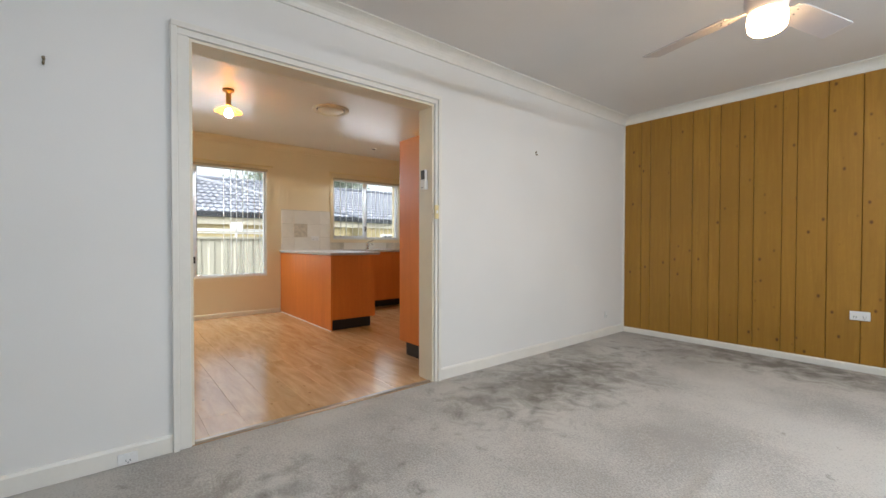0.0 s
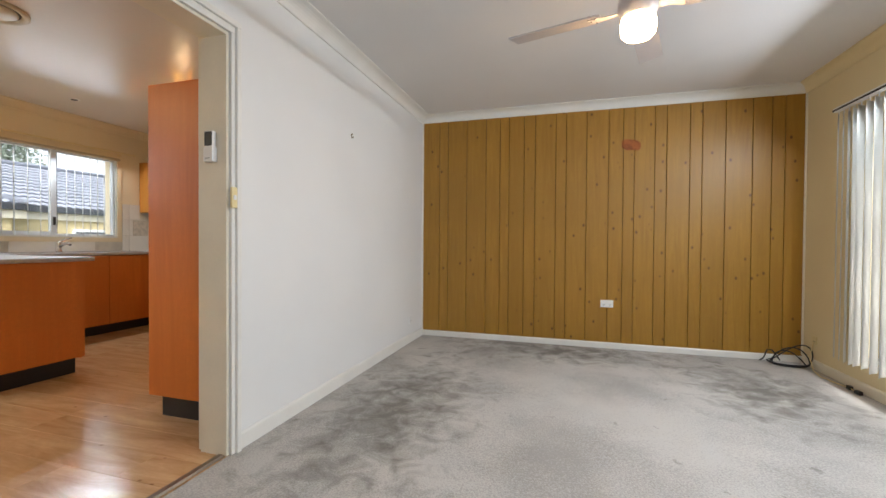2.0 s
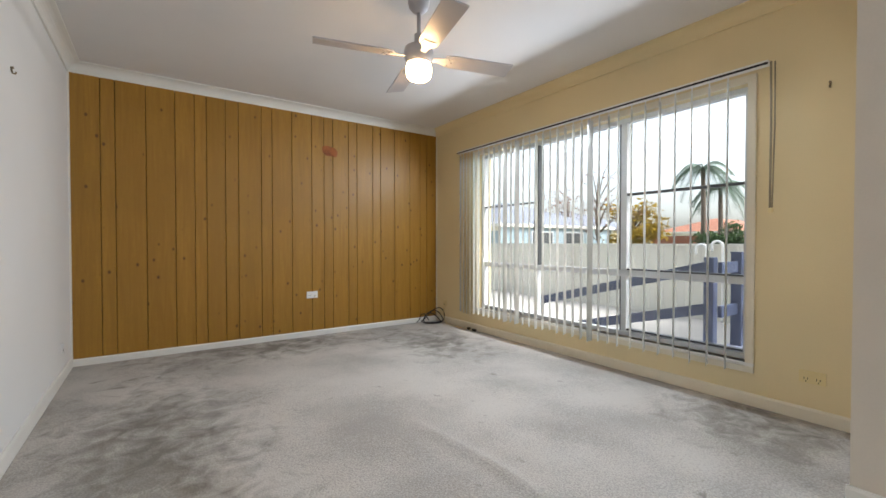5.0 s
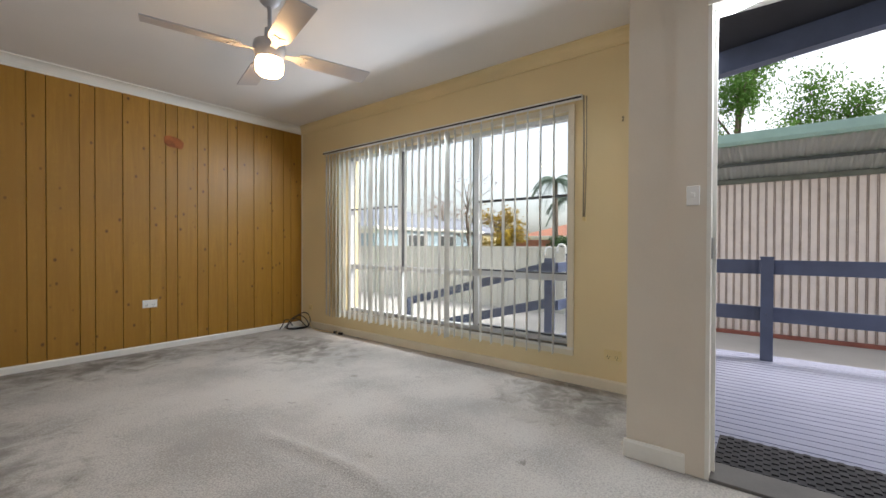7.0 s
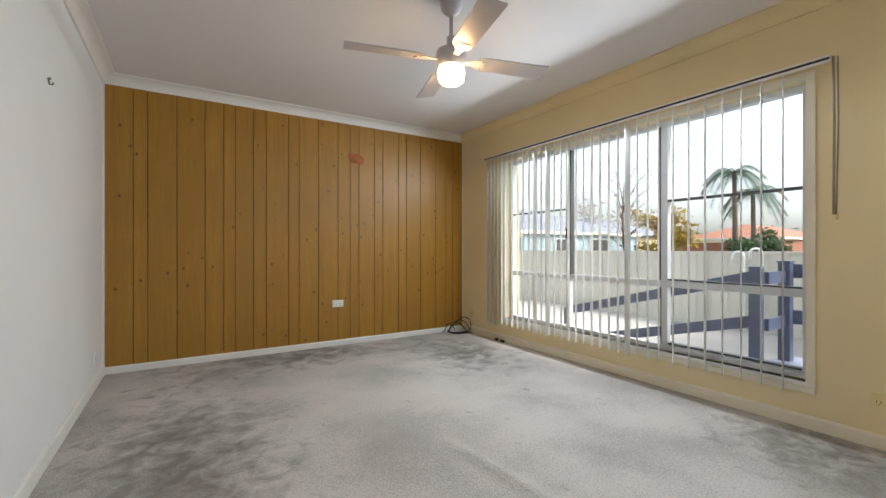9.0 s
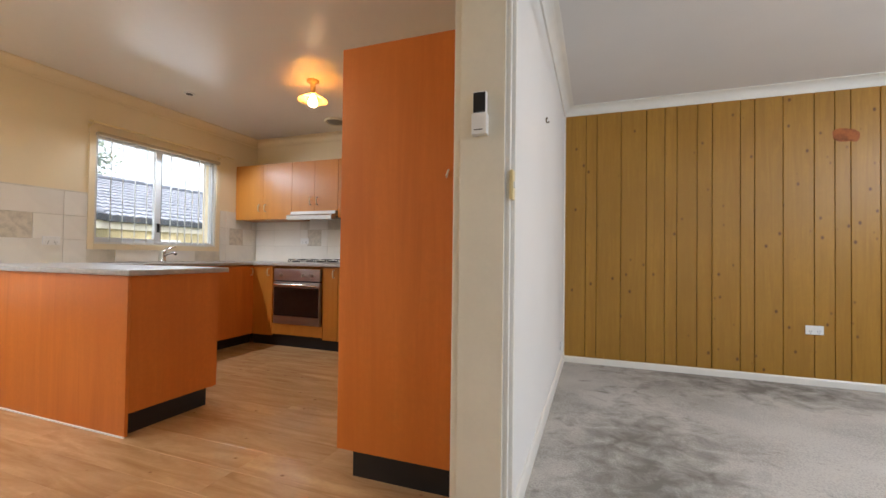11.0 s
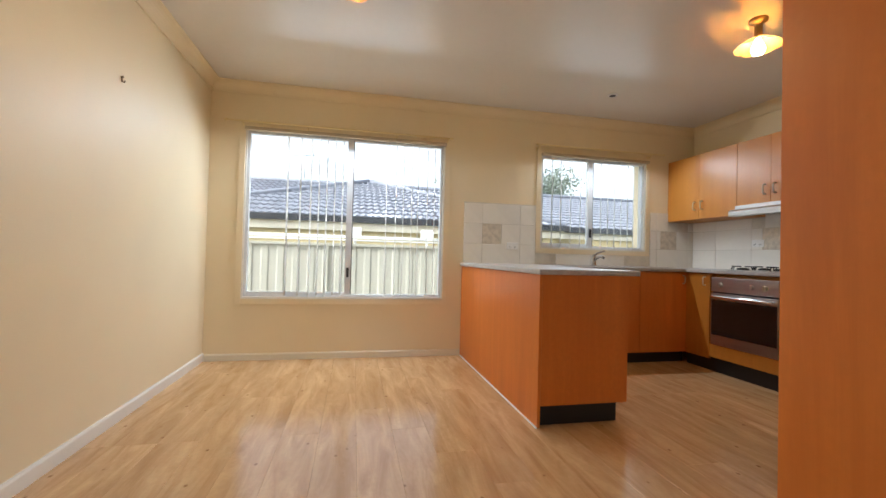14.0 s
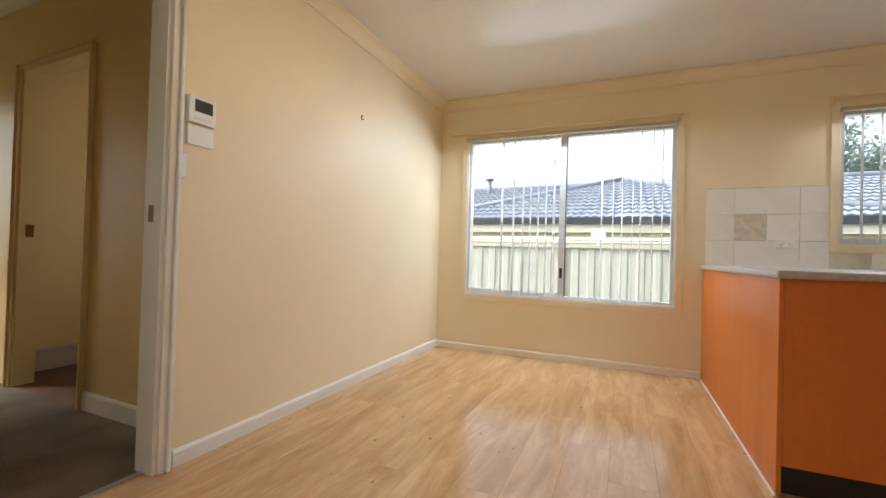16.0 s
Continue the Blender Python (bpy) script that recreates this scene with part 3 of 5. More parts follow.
def switch(cx, cy, cz, axis, side, w, h, material, label, dolly=1):
    th = thing("light_switch", (cx, cy, cz), label, "light switch")
    def slab(u0, u1, z0, z1, d0, d1, bev):
        a, b = sorted((d0 * side, d1 * side))
        bm = bmesh.new()
        if axis == 0:
            return box(bm, cx + a, cx + b, cy + u0, cy + u1, cz + z0, cz + z1, bevel=bev)
        return box(bm, cx + u0, cx + u1, cy + a, cy + b, cz + z0, cz + z1, bevel=bev)
    part("plate", slab(-w / 2, w / 2, -h / 2, h / 2, 0, 0.012, 0.003), material, th)
    for k in range(dolly):
        z = (k - (dolly - 1) / 2) * 0.03
        part("rocker", slab(-0.008, 0.008, z - 0.011, z + 0.011, 0.011, 0.017, 0.002), PLASTIC, th)


switch(0.016, 1.806, 1.245, 0, 1, 0.034, 0.10, IVORY, "yellowed narrow light switch on the opening's casing")
switch(DX - 0.005, 0.266, 1.224, 0, -1, 0.05, 0.085, PLASTIC, "white light switch beside the entrance")
switch(-1.155, KY, 1.272, 1, 1, 0.045, 0.10, PLASTIC, "white double light switch by the hallway doorway", 2)

# remote in its holder on the jamb
rem = thing("remote_holder", (-0.085, OB - 0.014, 1.42), "white remote control with a black keypad in a wall holder", "remote control")
ry = OB - 0.014
part("holder", boxes((-0.110, -0.056, ry - 0.030, ry, 1.414, 1.485), bevel=0.004), PLASTIC, rem)
body = part("remote", boxes((-0.107, -0.059, ry - 0.026, ry - 0.004, 1.44, 1.561), bevel=0.006), PLASTIC, rem)
part("keypad", boxes((-0.104, -0.062, ry - 0.029, ry - 0.025, 1.489, 1.556), bevel=0.001), BLACKP, body, "black keypad")
part("slot", boxes((-0.100, -0.070, ry - 0.0306, ry - 0.0296, 1.428, 1.431)), BLACKP, rem)
# a small white hook on the pantry
bm = bmesh.new()
tube(bm, [(-0.285, 2.028, 1.36), (-0.285, 2.012, 1.345), (-0.285, 2.005, 1.325), (-0.285, 1.997, 1.335)], 0.004, 6)
solid("wall_hook", bm, PLASTIC, "small white plastic hook on the pantry side", "hook")
# air conditioner controller
ac = thing("climate_controller", (-1.27, KY, 1.40), "white wall controller with a dark green display", "controller")
cover = part("cover", boxes((-1.30, -1.175, KY, KY + 0.02, 1.465, 1.58), bevel=0.004), PLASTIC, ac)
part("display", boxes((-1.283, -1.20, KY + 0.019, KY + 0.0215, 1.515, 1.567)), mat("lcd", (0.045, 0.055, 0.04), 0.2, bump=0), cover, "dark green display")
for k in range(4):
    part("button", boxes((-1.28 + k * 0.022, -1.266 + k * 0.022, KY + 0.019, KY + 0.022, 1.482, 1.492)), TRIM, cover)
part("lower_flap", boxes((-1.297, -1.178, KY, KY + 0.012, 1.37, 1.455), bevel=0.003), PLASTIC, ac)

# ---- living room window and blind ----
def sash_window(name, label, x0, x1, y0, y1, z0, z1, uprights, rails, depth_mat):
    """An aluminium window in an opening of a wall along y."""
    th = thing(name, ((x0 + x1) / 2, (y0 + y1) / 2, z0), label, "window", kind="structure")
    w = 0.035
    for nm, a, b, c, d in (("window_frame", y0, y1, z0, z0 + w), ("window_frame", y0, y1, z1 - w, z1), ("window_frame", y0, y0 + w, z0 + w, z1 - w), ("window_frame", y1 - w, y1, z0 + w, z1 - w)):
        part(nm, boxes((x0, x1, a, b, c, d), bevel=0.002), depth_mat, th)
    for u, width, c, d, deep in uprights:
        part("mullion", boxes((x0 + 0.006, x1 - 0.006, u - width / 2, u + width / 2, c, d), bevel=0.002), deep, th)
    for zc, height, a, b, deep in rails:
        part("transom", boxes((x0 + 0.008, x1 - 0.008, a, b, zc - height / 2, zc + height / 2), bevel=0.002), deep, th)
    pane = part("pane", boxes(((x0 + x1) / 2 - 0.002, (x0 + x1) / 2 + 0.002, y0 + w, y1 - w, z0 + w, z1 - w)), GLASS, th)
    pane.visible_shadow = False
    return th


y0, y1, z0, z1 = WIN
win = sash_window("window_1", "large white aluminium window with sliding sashes", WX + 0.06, WX + 0.12, y0, y1, z0, z1,
                  [(2.025, 0.05, 0.785, z1 - 0.035, ALU), (2.95, 0.05, 0.785, z1 - 0.035, ALU), (2.056, 0.014, 0.785, z1 - 0.035, ALUD), (2.921, 0.014, 0.785, z1 - 0.035, ALUD),
                   (2.025, 0.045, z0 + 0.035, 0.735, ALU), (2.051, 0.012, z0 + 0.035, 0.735, ALUD), (2.95, 0.045, z0 + 0.035, 0.735, ALU)],
                  [(0.76, 0.05, y0 + 0.035, y1 - 0.035, ALU), (0.792, 0.012, y0 + 0.04, 2.0, ALUD), (z0 + 0.05, 0.014, y0 + 0.04, 2.0, ALUD),
                   (1.384, 0.018, y0 + 0.035, 2.0, ALUD), (1.40, 0.014, 2.975, y1 - 0.035, ALUD)], ALU)
part("sash_lock", boxes((WX + 0.045, WX + 0.062, 2.94, 2.96, 1.12, 1.22), bevel=0.003), BLACKP, win, "black sash lock")
part("sill", boxes((WX - 0.012, WX + 0.06, y0 - 0.045, y1 + 0.045, z0 - 0.022, z0), bevel=0.003), TRIM, win)
trim = thing("window_1_trim", (WX, 2.5, z0), "cream painted timber trim round the large window", "window trim", kind="structure")
for a, b, c, d in ((y0 - 0.045, y0, z0, z1 + 0.045), (y1, y1 + 0.045, z0, z1 + 0.045), (y0, y1, z1, z1 + 0.045), (y0 - 0.045, y1 + 0.045, z0 - 0.06, z0 - 0.022)):
    part("trim_board", boxes((WX - 0.016, WX, a, b, c, d), bevel=0.003), TRIMC, trim)


def vertical_blind(name, label, x, ya, yb, top, bottom, spots, rail_mat, width=0.089, chain=True):
    """A head rail with hanging fabric vanes at (y, degrees turned from square to the window)."""
    th = thing(name, (x, (ya + yb) / 2, top), label, "blind")
    part("head_rail", boxes((x - 0.022, x + 0.022, ya, yb, top - 0.002, top + 0.026), bevel=0.003), rail_mat, th)
    part("rail_slot", boxes((x - 0.0235, x - 0.021, ya, yb, top, top + 0.013)), BLACKP, th, "dark slot along the rail")
    for y, turn in spots:
        c, s = math.cos(radians(turn)) * width / 2, math.sin(radians(turn)) * width / 2
        bm = bmesh.new()
        drop = random.uniform(-0.008, 0.008)
        cols = []
        for k in range(5):
            f = k / 2 - 1
            bow = 0.006 * (1 - f * f)
            px, py = x + f * c - bow * math.sin(radians(turn)), y + f * s + bow * math.cos(radians(turn))
            cols.append((px, py))
        va = [bm.verts.new((px, py, top - 0.03)) for px, py in cols]
        vb = [bm.verts.new((px, py, bottom + drop)) for px, py in cols]
        for k in range(4):
            bm.faces.new((va[k], va[k + 1], vb[k + 1], vb[k])).smooth = True
        bmesh.ops.solidify(bm, geom=list(bm.faces), thickness=0.0008)
        v = part("vane", bm, VANE, th)
        bm = bmesh.new()
        tube(bm, [(x, y, top), (x, y, top - 0.034)], 0.004, 6)
        part("clip", bm, PLASTIC, v)
    return th


random.seed(21)
spots = [(3.965 - 0.06 * k, 66 - 6 * k) for k in range(4)]
y = 3.72
while y > 1.2:
    spots.append((y, 14 + 23 * (y - 1.2) / 2.5 + random.uniform(-3, 3) + (-16 if random.random() < 0.1 else 0)))
    y -= 0.083 if y > 2.0 else 0.105
vertical_blind("vertical_blind", "cream fabric vertical blind hanging open at the large window", 3.475, 1.035, 4.0, 2.03, 0.20, spots, PLASTIC)
bm = bmesh.new()
tube(bm, [(3.47, 1.025, 2.045), (3.468, 1.02, 1.7), (3.47, 1.022, 1.20)], 0.006, 8)
tube(bm, [(3.485, 1.01, 2.045), (3.487, 1.008, 1.7), (3.48, 1.015, 1.20)], 0.004, 8)
wand = solid("blind_cord", bm, mat("beige_cord", (0.36, 0.31, 0.22), 0.7), "looped beige blind cord with a weight", "blind cord")
part("cord_weight", boxes((3.462, 3.49, 1.008, 1.03, 1.175, 1.205), bevel=0.004), IVORY, wand)

# ---- ceiling fan ----
FX, FY = 1.855, 2.255
FANW = mat("fan_white", (0.50, 0.485, 0.50), 0.3, var=0.02, bump=0)
fan = thing("ceiling_fan", (FX, FY, H), "white four-bladed ceiling fan with a glowing lamp", "ceiling fan")
part("canopy", lathe(bmesh.new(), FX, FY, [(0.062, H), (0.064, H - 0.03), (0.055, H - 0.06), (0.03, H - 0.085), (0.012, H - 0.09)]), FANW, fan)
part("rod", lathe(bmesh.new(), FX, FY, [(0.011, H - 0.085), (0.011, 2.242), (0.026, 2.237), (0.028, 2.172), (0.04, 2.162)]), FANW, fan)
part("motor", lathe(bmesh.new(), FX, FY, [(0.05, 2.167), (0.082, 2.157), (0.088, 2.132), (0.088, 2.107), (0.078, 2.082), (0.074, 2.067), (0.07, 2.062)]), FANW, fan)
lampm = mat("lamp_glass", (1.0, 0.62, 0.29), 0.4, bump=0, var=0.0, emit=17.0)
part("lamp_glass", lathe(bmesh.new(), FX, FY, [(0.066, 2.066), (0.074, 2.052), (0.076, 2.022), (0.072, 1.99), (0.058, 1.975), (0.035, 1.968), (0.01, 1.967)]), lampm, fan, "glowing frosted lamp glass")
for deg in (-15, 75, 165, 255):
    a = radians(deg)
    rot = Matrix.Translation((FX, FY, 2.107)) @ Matrix.Rotation(a, 4, 'Z') @ Matrix.Rotation(radians(-11), 4, 'X')
    bm = prism(bmesh.new(), [(0.16, -0.045), (0.20, -0.058), (0.60, -0.064), (0.605, 0.064), (0.20, 0.058), (0.16, 0.045)], 2, -0.004, 0.004)
    bm.transform(rot)
    blade = part("blade", bm, FANW, fan)
    bm = prism(bmesh.new(), [(0.07, -0.016), (0.13, -0.02), (0.17, -0.04), (0.22, -0.03), (0.21, 0.0), (0.22, 0.03), (0.17, 0.04), (0.13, 0.02), (0.07, 0.016)], 2, -0.008, -0.0045)
    bm.transform(rot)
    part("blade_bracket", bm, FANW, blade)
    for r, u in ((0.185, -0.028), (0.185, 0.028), (0.205, 0.0)):
        bm = bmesh.new()
        tube(bm, [(r, u, -0.011), (r, u, -0.005)], 0.004, 8)
        bm.transform(rot)
        part("screw", bm, ALUD, blade)

# ---- cables in the corner ----
bm = bmesh.new()
for k in range(3):
    rad, ph = 0.105 + 0.016 * k, k * 1.3
    tube(bm, [(3.40 + rad * 1.15 * math.cos(i / 26 * math.tau + ph), 4.43 + rad * 0.8 * math.sin(i / 26 * math.tau + ph),
               0.012 + 0.01 * k + (0.10 + 0.02 * k) * max(0, math.sin(i / 26 * math.tau + ph + 0.5 * k)) ** 1.5) for i in range(27)], 0.0055, 6)
tube(bm, [(3.32, 4.40, 0.05), (3.27, 4.42, 0.13), (3.25, 4.46, 0.12), (3.24, 4.50, 0.04), (3.22, 4.52, 0.01)], 0.0055, 6)
cb = solid("cable_coil", bm, BLACKP, "tangled coil of black cables on the carpet", "cable")
bm = bmesh.new()
tube(bm, [(WX - 0.012, 4.40, 0.22), (3.52, 4.38, 0.10), (3.50, 4.28, 0.015), (3.47, 4.12, 0.008), (3.50, 3.97, 0.008), (3.52, 3.86, 0.01), (3.51, 3.78, 0.012)], 0.004, 6)
wc = solid("antenna_lead", bm, IVORY, "pale antenna lead running from the outlet along the skirting", "cable")
part("plug", boxes((3.50, 3.525, 3.73, 3.785, 0.001, 0.026), bevel=0.004), BLACKP, wc, "black plug")
part("plug", boxes((3.505, 3.53, 3.84, 3.88, 0.001, 0.028), bevel=0.004), BLACKP, wc, "black plug")

# ---- kitchen cabinets ----
PB = "beech cabinets"
def handle(parent, x, y, z, axis, side, length=0.075):
    """A small D handle; axis: the door's normal."""
    n = Vector((side, 0, 0)) if axis == 0 else Vector((0, side, 0))
    p = Vector((x, y, z))
    up = Vector((0, 0, length / 2))
    bm = bmesh.new()
    tube(bm, [p - up, p - up + n * 0.02, p - up * 0.7 + n * 0.028, p + up * 0.7 + n * 0.028, p + up + n * 0.02, p + up], 0.006, 8)
    return part("handle", bm, mat("pale_handle", (0.62, 0.50, 0.33), 0.4) if "pale_handle" not in bpy.data.materials else bpy.data.materials["pale_handle"], parent, "pale bow handle")


# pantry
pn = thing("pantry_cabinet", (-0.52, 2.33, 0), "tall beech laminate pantry cabinet with a black plinth", "cabinet")
part("side_panel", boxes((-0.808, -0.19, 2.03, 2.046, 0.125, 1.945), bevel=0.001), LAM, pn)
part("body", boxes((-0.785, -0.19, 2.047, 2.60, 0.126, 1.944)), LAM, pn)
dr = part("door", boxes((-0.806, -0.787, 2.049, 2.60, 0.128, 1.942), bevel=0.001), LAM, pn)
handle(dr, -0.806, 2.56, 1.05, 0, -1)
part("plinth", boxes((-0.74, -0.19, 2.06, 2.60, 0, 0.125)), BLACKP, pn, "black plinth")

# peninsula
pe = thing("peninsula_cabinet", (-2.9, 2.2, 0), "beech laminate peninsula cabinet with a black plinth", "cabinet", PB)
part("back_panel", boxes((KX, -2.082, 1.93, 1.947, 0.004, 0.872), bevel=0.001), LAM, pe)
part("end_panel", boxes((-2.10, -2.080, 1.948, 2.50, 0.125, 0.872), bevel=0.001), LAM, pe)
part("body", boxes((-3.30, -2.102, 1.949, 2.48, 0.125, 0.871)), LAM, pe)
part("plinth", boxes((-3.30, -2.125, 1.949, 2.46, 0, 0.124)), BLACKP, pe, "black plinth")
part("sealant", boxes((KX, -2.08, 1.922, 1.930, 0, 0.007)), PLASTIC, pe, "white sealant bead")
for a, b in ((-3.29, -2.70), (-2.695, -2.11)):
    d = part("door", boxes((a, b, 2.481, 2.499, 0.11, 0.86), bevel=0.001), LAM, pe)
    handle(d, b - 0.05, 2.499, 0.80, 1, 1)

# sink run under the small window
sb = thing("sink_cabinet", (-3.6, 3.3, 0), "beech laminate base cabinet under the sink", "cabinet", PB)
part("body", boxes((KX, -3.32, 2.50, 4.58, 0.125, 0.871)), LAM, sb)
part("plinth", boxes((-3.80, -3.37, 2.50, 4.06, 0, 0.124)), BLACKP, sb, "black plinth")
for a, b in ((2.52, 3.02), (3.025, 3.52), (3.525, 4.03)):
    d = part("door", boxes((-3.319, -3.300, a, b, 0.11, 0.86), bevel=0.001), LAM, sb)
    handle(d, -3.30, b - 0.04 if a > 3.5 else a + 0.04, 0.80, 0, 1)
# cooktop run
def base_unit(x0, x1, label, handle_x=None):
    u = thing("base_cabinet", ((x0 + x1) / 2, 4.3, 0), label, "cabinet", PB)
    part("body", boxes((x0 + 0.001, x1 - 0.001, 4.05, 4.58, 0.125, 0.871)), LAMU, u)
    d = part("door", boxes((x0 + 0.002, x1 - 0.002, 4.03, 4.049, 0.11, 0.86), bevel=0.001), LAMU, u)
    part("plinth", boxes((x0, x1, 4.065, 4.58, 0, 0.124)), BLACKP, u, "black plinth")
    if handle_x:
        handle(d, handle_x, 4.03, 0.80, 1, -1)
    return u


base_unit(-3.318, -3.03, "narrow beech base cabinet beside the oven", -3.08)
base_unit(-2.37, -2.19, "narrow beech base cabinet beside the oven", -2.235)
base_unit(-2.188, -1.72, "beech base cabinet along the cooking wall", -2.14)
base_unit(-1.718, -1.20, "beech base cabinet along the cooking wall", -1.66)
oh = thing("oven_housing", (-2.700, 4.3, 0), "beech laminate housing round the built-in oven", "cabinet", PB)
part("body", boxes((-3.028, -2.372, 4.08, 4.58, 0.125, 0.871)), LAMU, oh)
part("lower_panel", boxes((-3.028, -2.372, 4.03, 4.049, 0.13, 0.245), bevel=0.001), LAMU, oh)
part("plinth", boxes((-3.030, -2.370, 4.065, 4.58, 0, 0.124)), BLACKP, oh, "black plinth")

ov = thing("oven", (-2.700, 4.05, 0.25), "built-in stainless steel oven with a dark glass door", "oven")
part("door_frame", boxes((-3.000, -2.400, 4.012, 4.05, 0.25, 0.70), bevel=0.003), STEEL, ov)
part("glass_panel", boxes((-2.990, -2.410, 4.008, 4.013, 0.335, 0.645)), OVENG, ov, "dark oven glass")
pnl = part("control_panel", boxes((-3.000, -2.400, 4.014, 4.05, 0.715, 0.84), bevel=0.003), STEEL, ov)
part("vent_gap", boxes((-2.995, -2.405, 4.03, 4.05, 0.70, 0.716)), BLACKP, ov)
bm = bmesh.new()
tube(bm, [(-2.965, 4.012, 0.672), (-2.965, 3.975, 0.672), (-2.945, 3.970, 0.672), (-2.455, 3.970, 0.672), (-2.435, 3.975, 0.672), (-2.435, 4.012, 0.672)], 0.012, 10)
part("handle", bm, CHROME, ov, "bright steel bar handle")
for x in (-2.905, -2.615, -2.505):
    bm = bmesh.new()
    tube(bm, [(x, 4.016, 0.775), (x, 3.998, 0.775), (x, 3.992, 0.775)], [0.022, 0.02, 0.017], 16)
    k = part("knob", bm, STEEL, pnl)
    part("knob_grip", boxes((x - 0.004, x + 0.004, 3.984, 3.994, 0.757, 0.793), bevel=0.001), STEEL, k)

# worktops
wt = thing("worktop", (-3.0, 2.3, 0.868), "continuous grey laminate worktop with rolled edges", "worktop")
def slab_top(a, b, c, d, name="slab"):
    return part(name, boxes((a, b, c, d, 0.873, 0.905), bevel=0.008), TOP, wt)
slab_top(KX, -2.045, 1.912, 2.555)
slab_top(KX, -3.285, 2.556, 4.598)
slab_top(-3.284, -1.20, 4.005, 4.598)
# sink
sk = thing("kitchen_sink", (-3.6, 3.25, 0.905), "stainless steel sink with drainer set into the worktop", "sink")
part("rim", boxes((-3.80, -3.36, 2.80, 2.83, 0.9052, 0.911), (-3.80, -3.36, 3.93, 3.96, 0.9052, 0.911), (-3.80, -3.75, 2.83, 3.93, 0.9052, 0.911), (-3.40, -3.36, 2.83, 3.93, 0.9052, 0.911)), STEEL, sk)
part("drainer", boxes(*[(-3.74, -3.41, 3.45 + 0.05 * i, 3.475 + 0.05 * i, 0.9055, 0.9095) for i in range(9)]), STEEL, sk)
# flat plate for the sunk bowl; its darker steel paints the recess's shade
part("bowl", boxes((-3.75, -3.40, 2.83, 3.40, 0.9054, 0.9065)), mat("recess_shade_steel", (0.2, 0.2, 0.2), 0.3, 1.0), sk)
tp = thing("mixer_tap", (-3.72, 3.30, 0.905), "chrome mixer tap with a raised lever", "tap")
part("body", lathe(bmesh.new(), -3.72, 3.30, [(0.028, 0.905), (0.028, 0.915), (0.021, 0.925), (0.021, 1.0), (0.016, 1.02)], 20), CHROME, tp)
bm = bmesh.new()
tube(bm, [(-3.72, 3.30, 0.96), (-3.66, 3.30, 0.99), (-3.58, 3.30, 1.0), (-3.55, 3.30, 0.985)], [0.015, 0.013, 0.012, 0.012], 12)
part("spout", bm, CHROME, tp)
bm = bmesh.new()
tube(bm, [(-3.72, 3.30, 1.01), (-3.71, 3.33, 1.035), (-3.69, 3.40, 1.06)], [0.014, 0.01, 0.008], 10)
part("lever", bm, CHROME, tp)
# cooktop
ct = thing("gas_cooktop", (-2.685, 4.28, 0.905), "stainless gas cooktop with black trivets", "cooktop")
part("tray", boxes((-2.985, -2.365, 4.06, 4.52, 0.9055, 0.913), bevel=0.002), STEEL, ct)
for x in (-2.835, -2.515):
    for y in (4.17, 4.40):
        bn = part("burner", lathe(bmesh.new(), x, y, [(0.045, 0.913), (0.045, 0.925), (0.03, 0.93), (0.01, 0.932)], 16), BLACKP, ct)
        bm = bmesh.new()
        for k in range(4):
            a = k * math.pi / 2
            tube(bm, [(x + 0.11 * math.cos(a), y + 0.10 * math.sin(a), 0.914), (x + 0.10 * math.cos(a), y + 0.09 * math.sin(a), 0.942), (x + 0.02 * math.cos(a), y + 0.02 * math.sin(a), 0.942)], 0.005, 6)
        part("trivet", bm, BLACKP, ct, "black trivet")
# upper cabinets
def upper_unit(x0, x1, z0, label, hx, hz):
    u = thing("wall_cabinet", ((x0 + x1) / 2, 4.43, z0), label, "cabinet", "wall cabinets")
    part("body", boxes((x0 + 0.001, x1 - 0.001, 4.29, 4.6, z0, 2.06)), LAMU, u)
    n = max(1, round((x1 - x0) / 0.38))
    for k in range(n):
        a, b = x0 + (x1 - x0) * k / n, x0 + (x1 - x0) * (k + 1) / n
        d = part("door", boxes((a + 0.0015, b - 0.0015, 4.27, 4.289, z0 + 0.002, 2.058), bevel=0.001), LAMU, u)
        handle(d, b - 0.045 if k == 0 else a + 0.045, 4.27, hz, 1, -1, 0.08)


upper_unit(KX, -2.997, 1.405, "golden beech two-door wall cabinet", 0, 1.54)
upper_unit(-2.995, -2.372, 1.485, "golden beech two-door wall cabinet over the range hood", 0, 1.60)
upper_unit(-2.37, -1.70, 1.405, "golden beech two-door wall cabinet", 0, 1.54)
hd = thing("range_hood", (-2.70, 4.3, 1.42), "slim stainless steel range hood under the cabinets", "range hood")
part("body", boxes((-2.985, -2.382, 4.24, 4.58, 1.43, 1.484)), STEEL, hd)
part("front_lip", prism(bmesh.new(), [(4.17, 1.385), (4.17, 1.43), (4.19, 1.445), (4.25, 1.448), (4.25, 1.385)], 0, -2.985, -2.382), STEEL, hd)
part("filter", boxes((-2.955, -2.41, 4.25, 4.5, 1.416, 1.429)), mat("filter_grey", (0.25, 0.25, 0.24), 0.5, 0.6), hd, "grey filter")

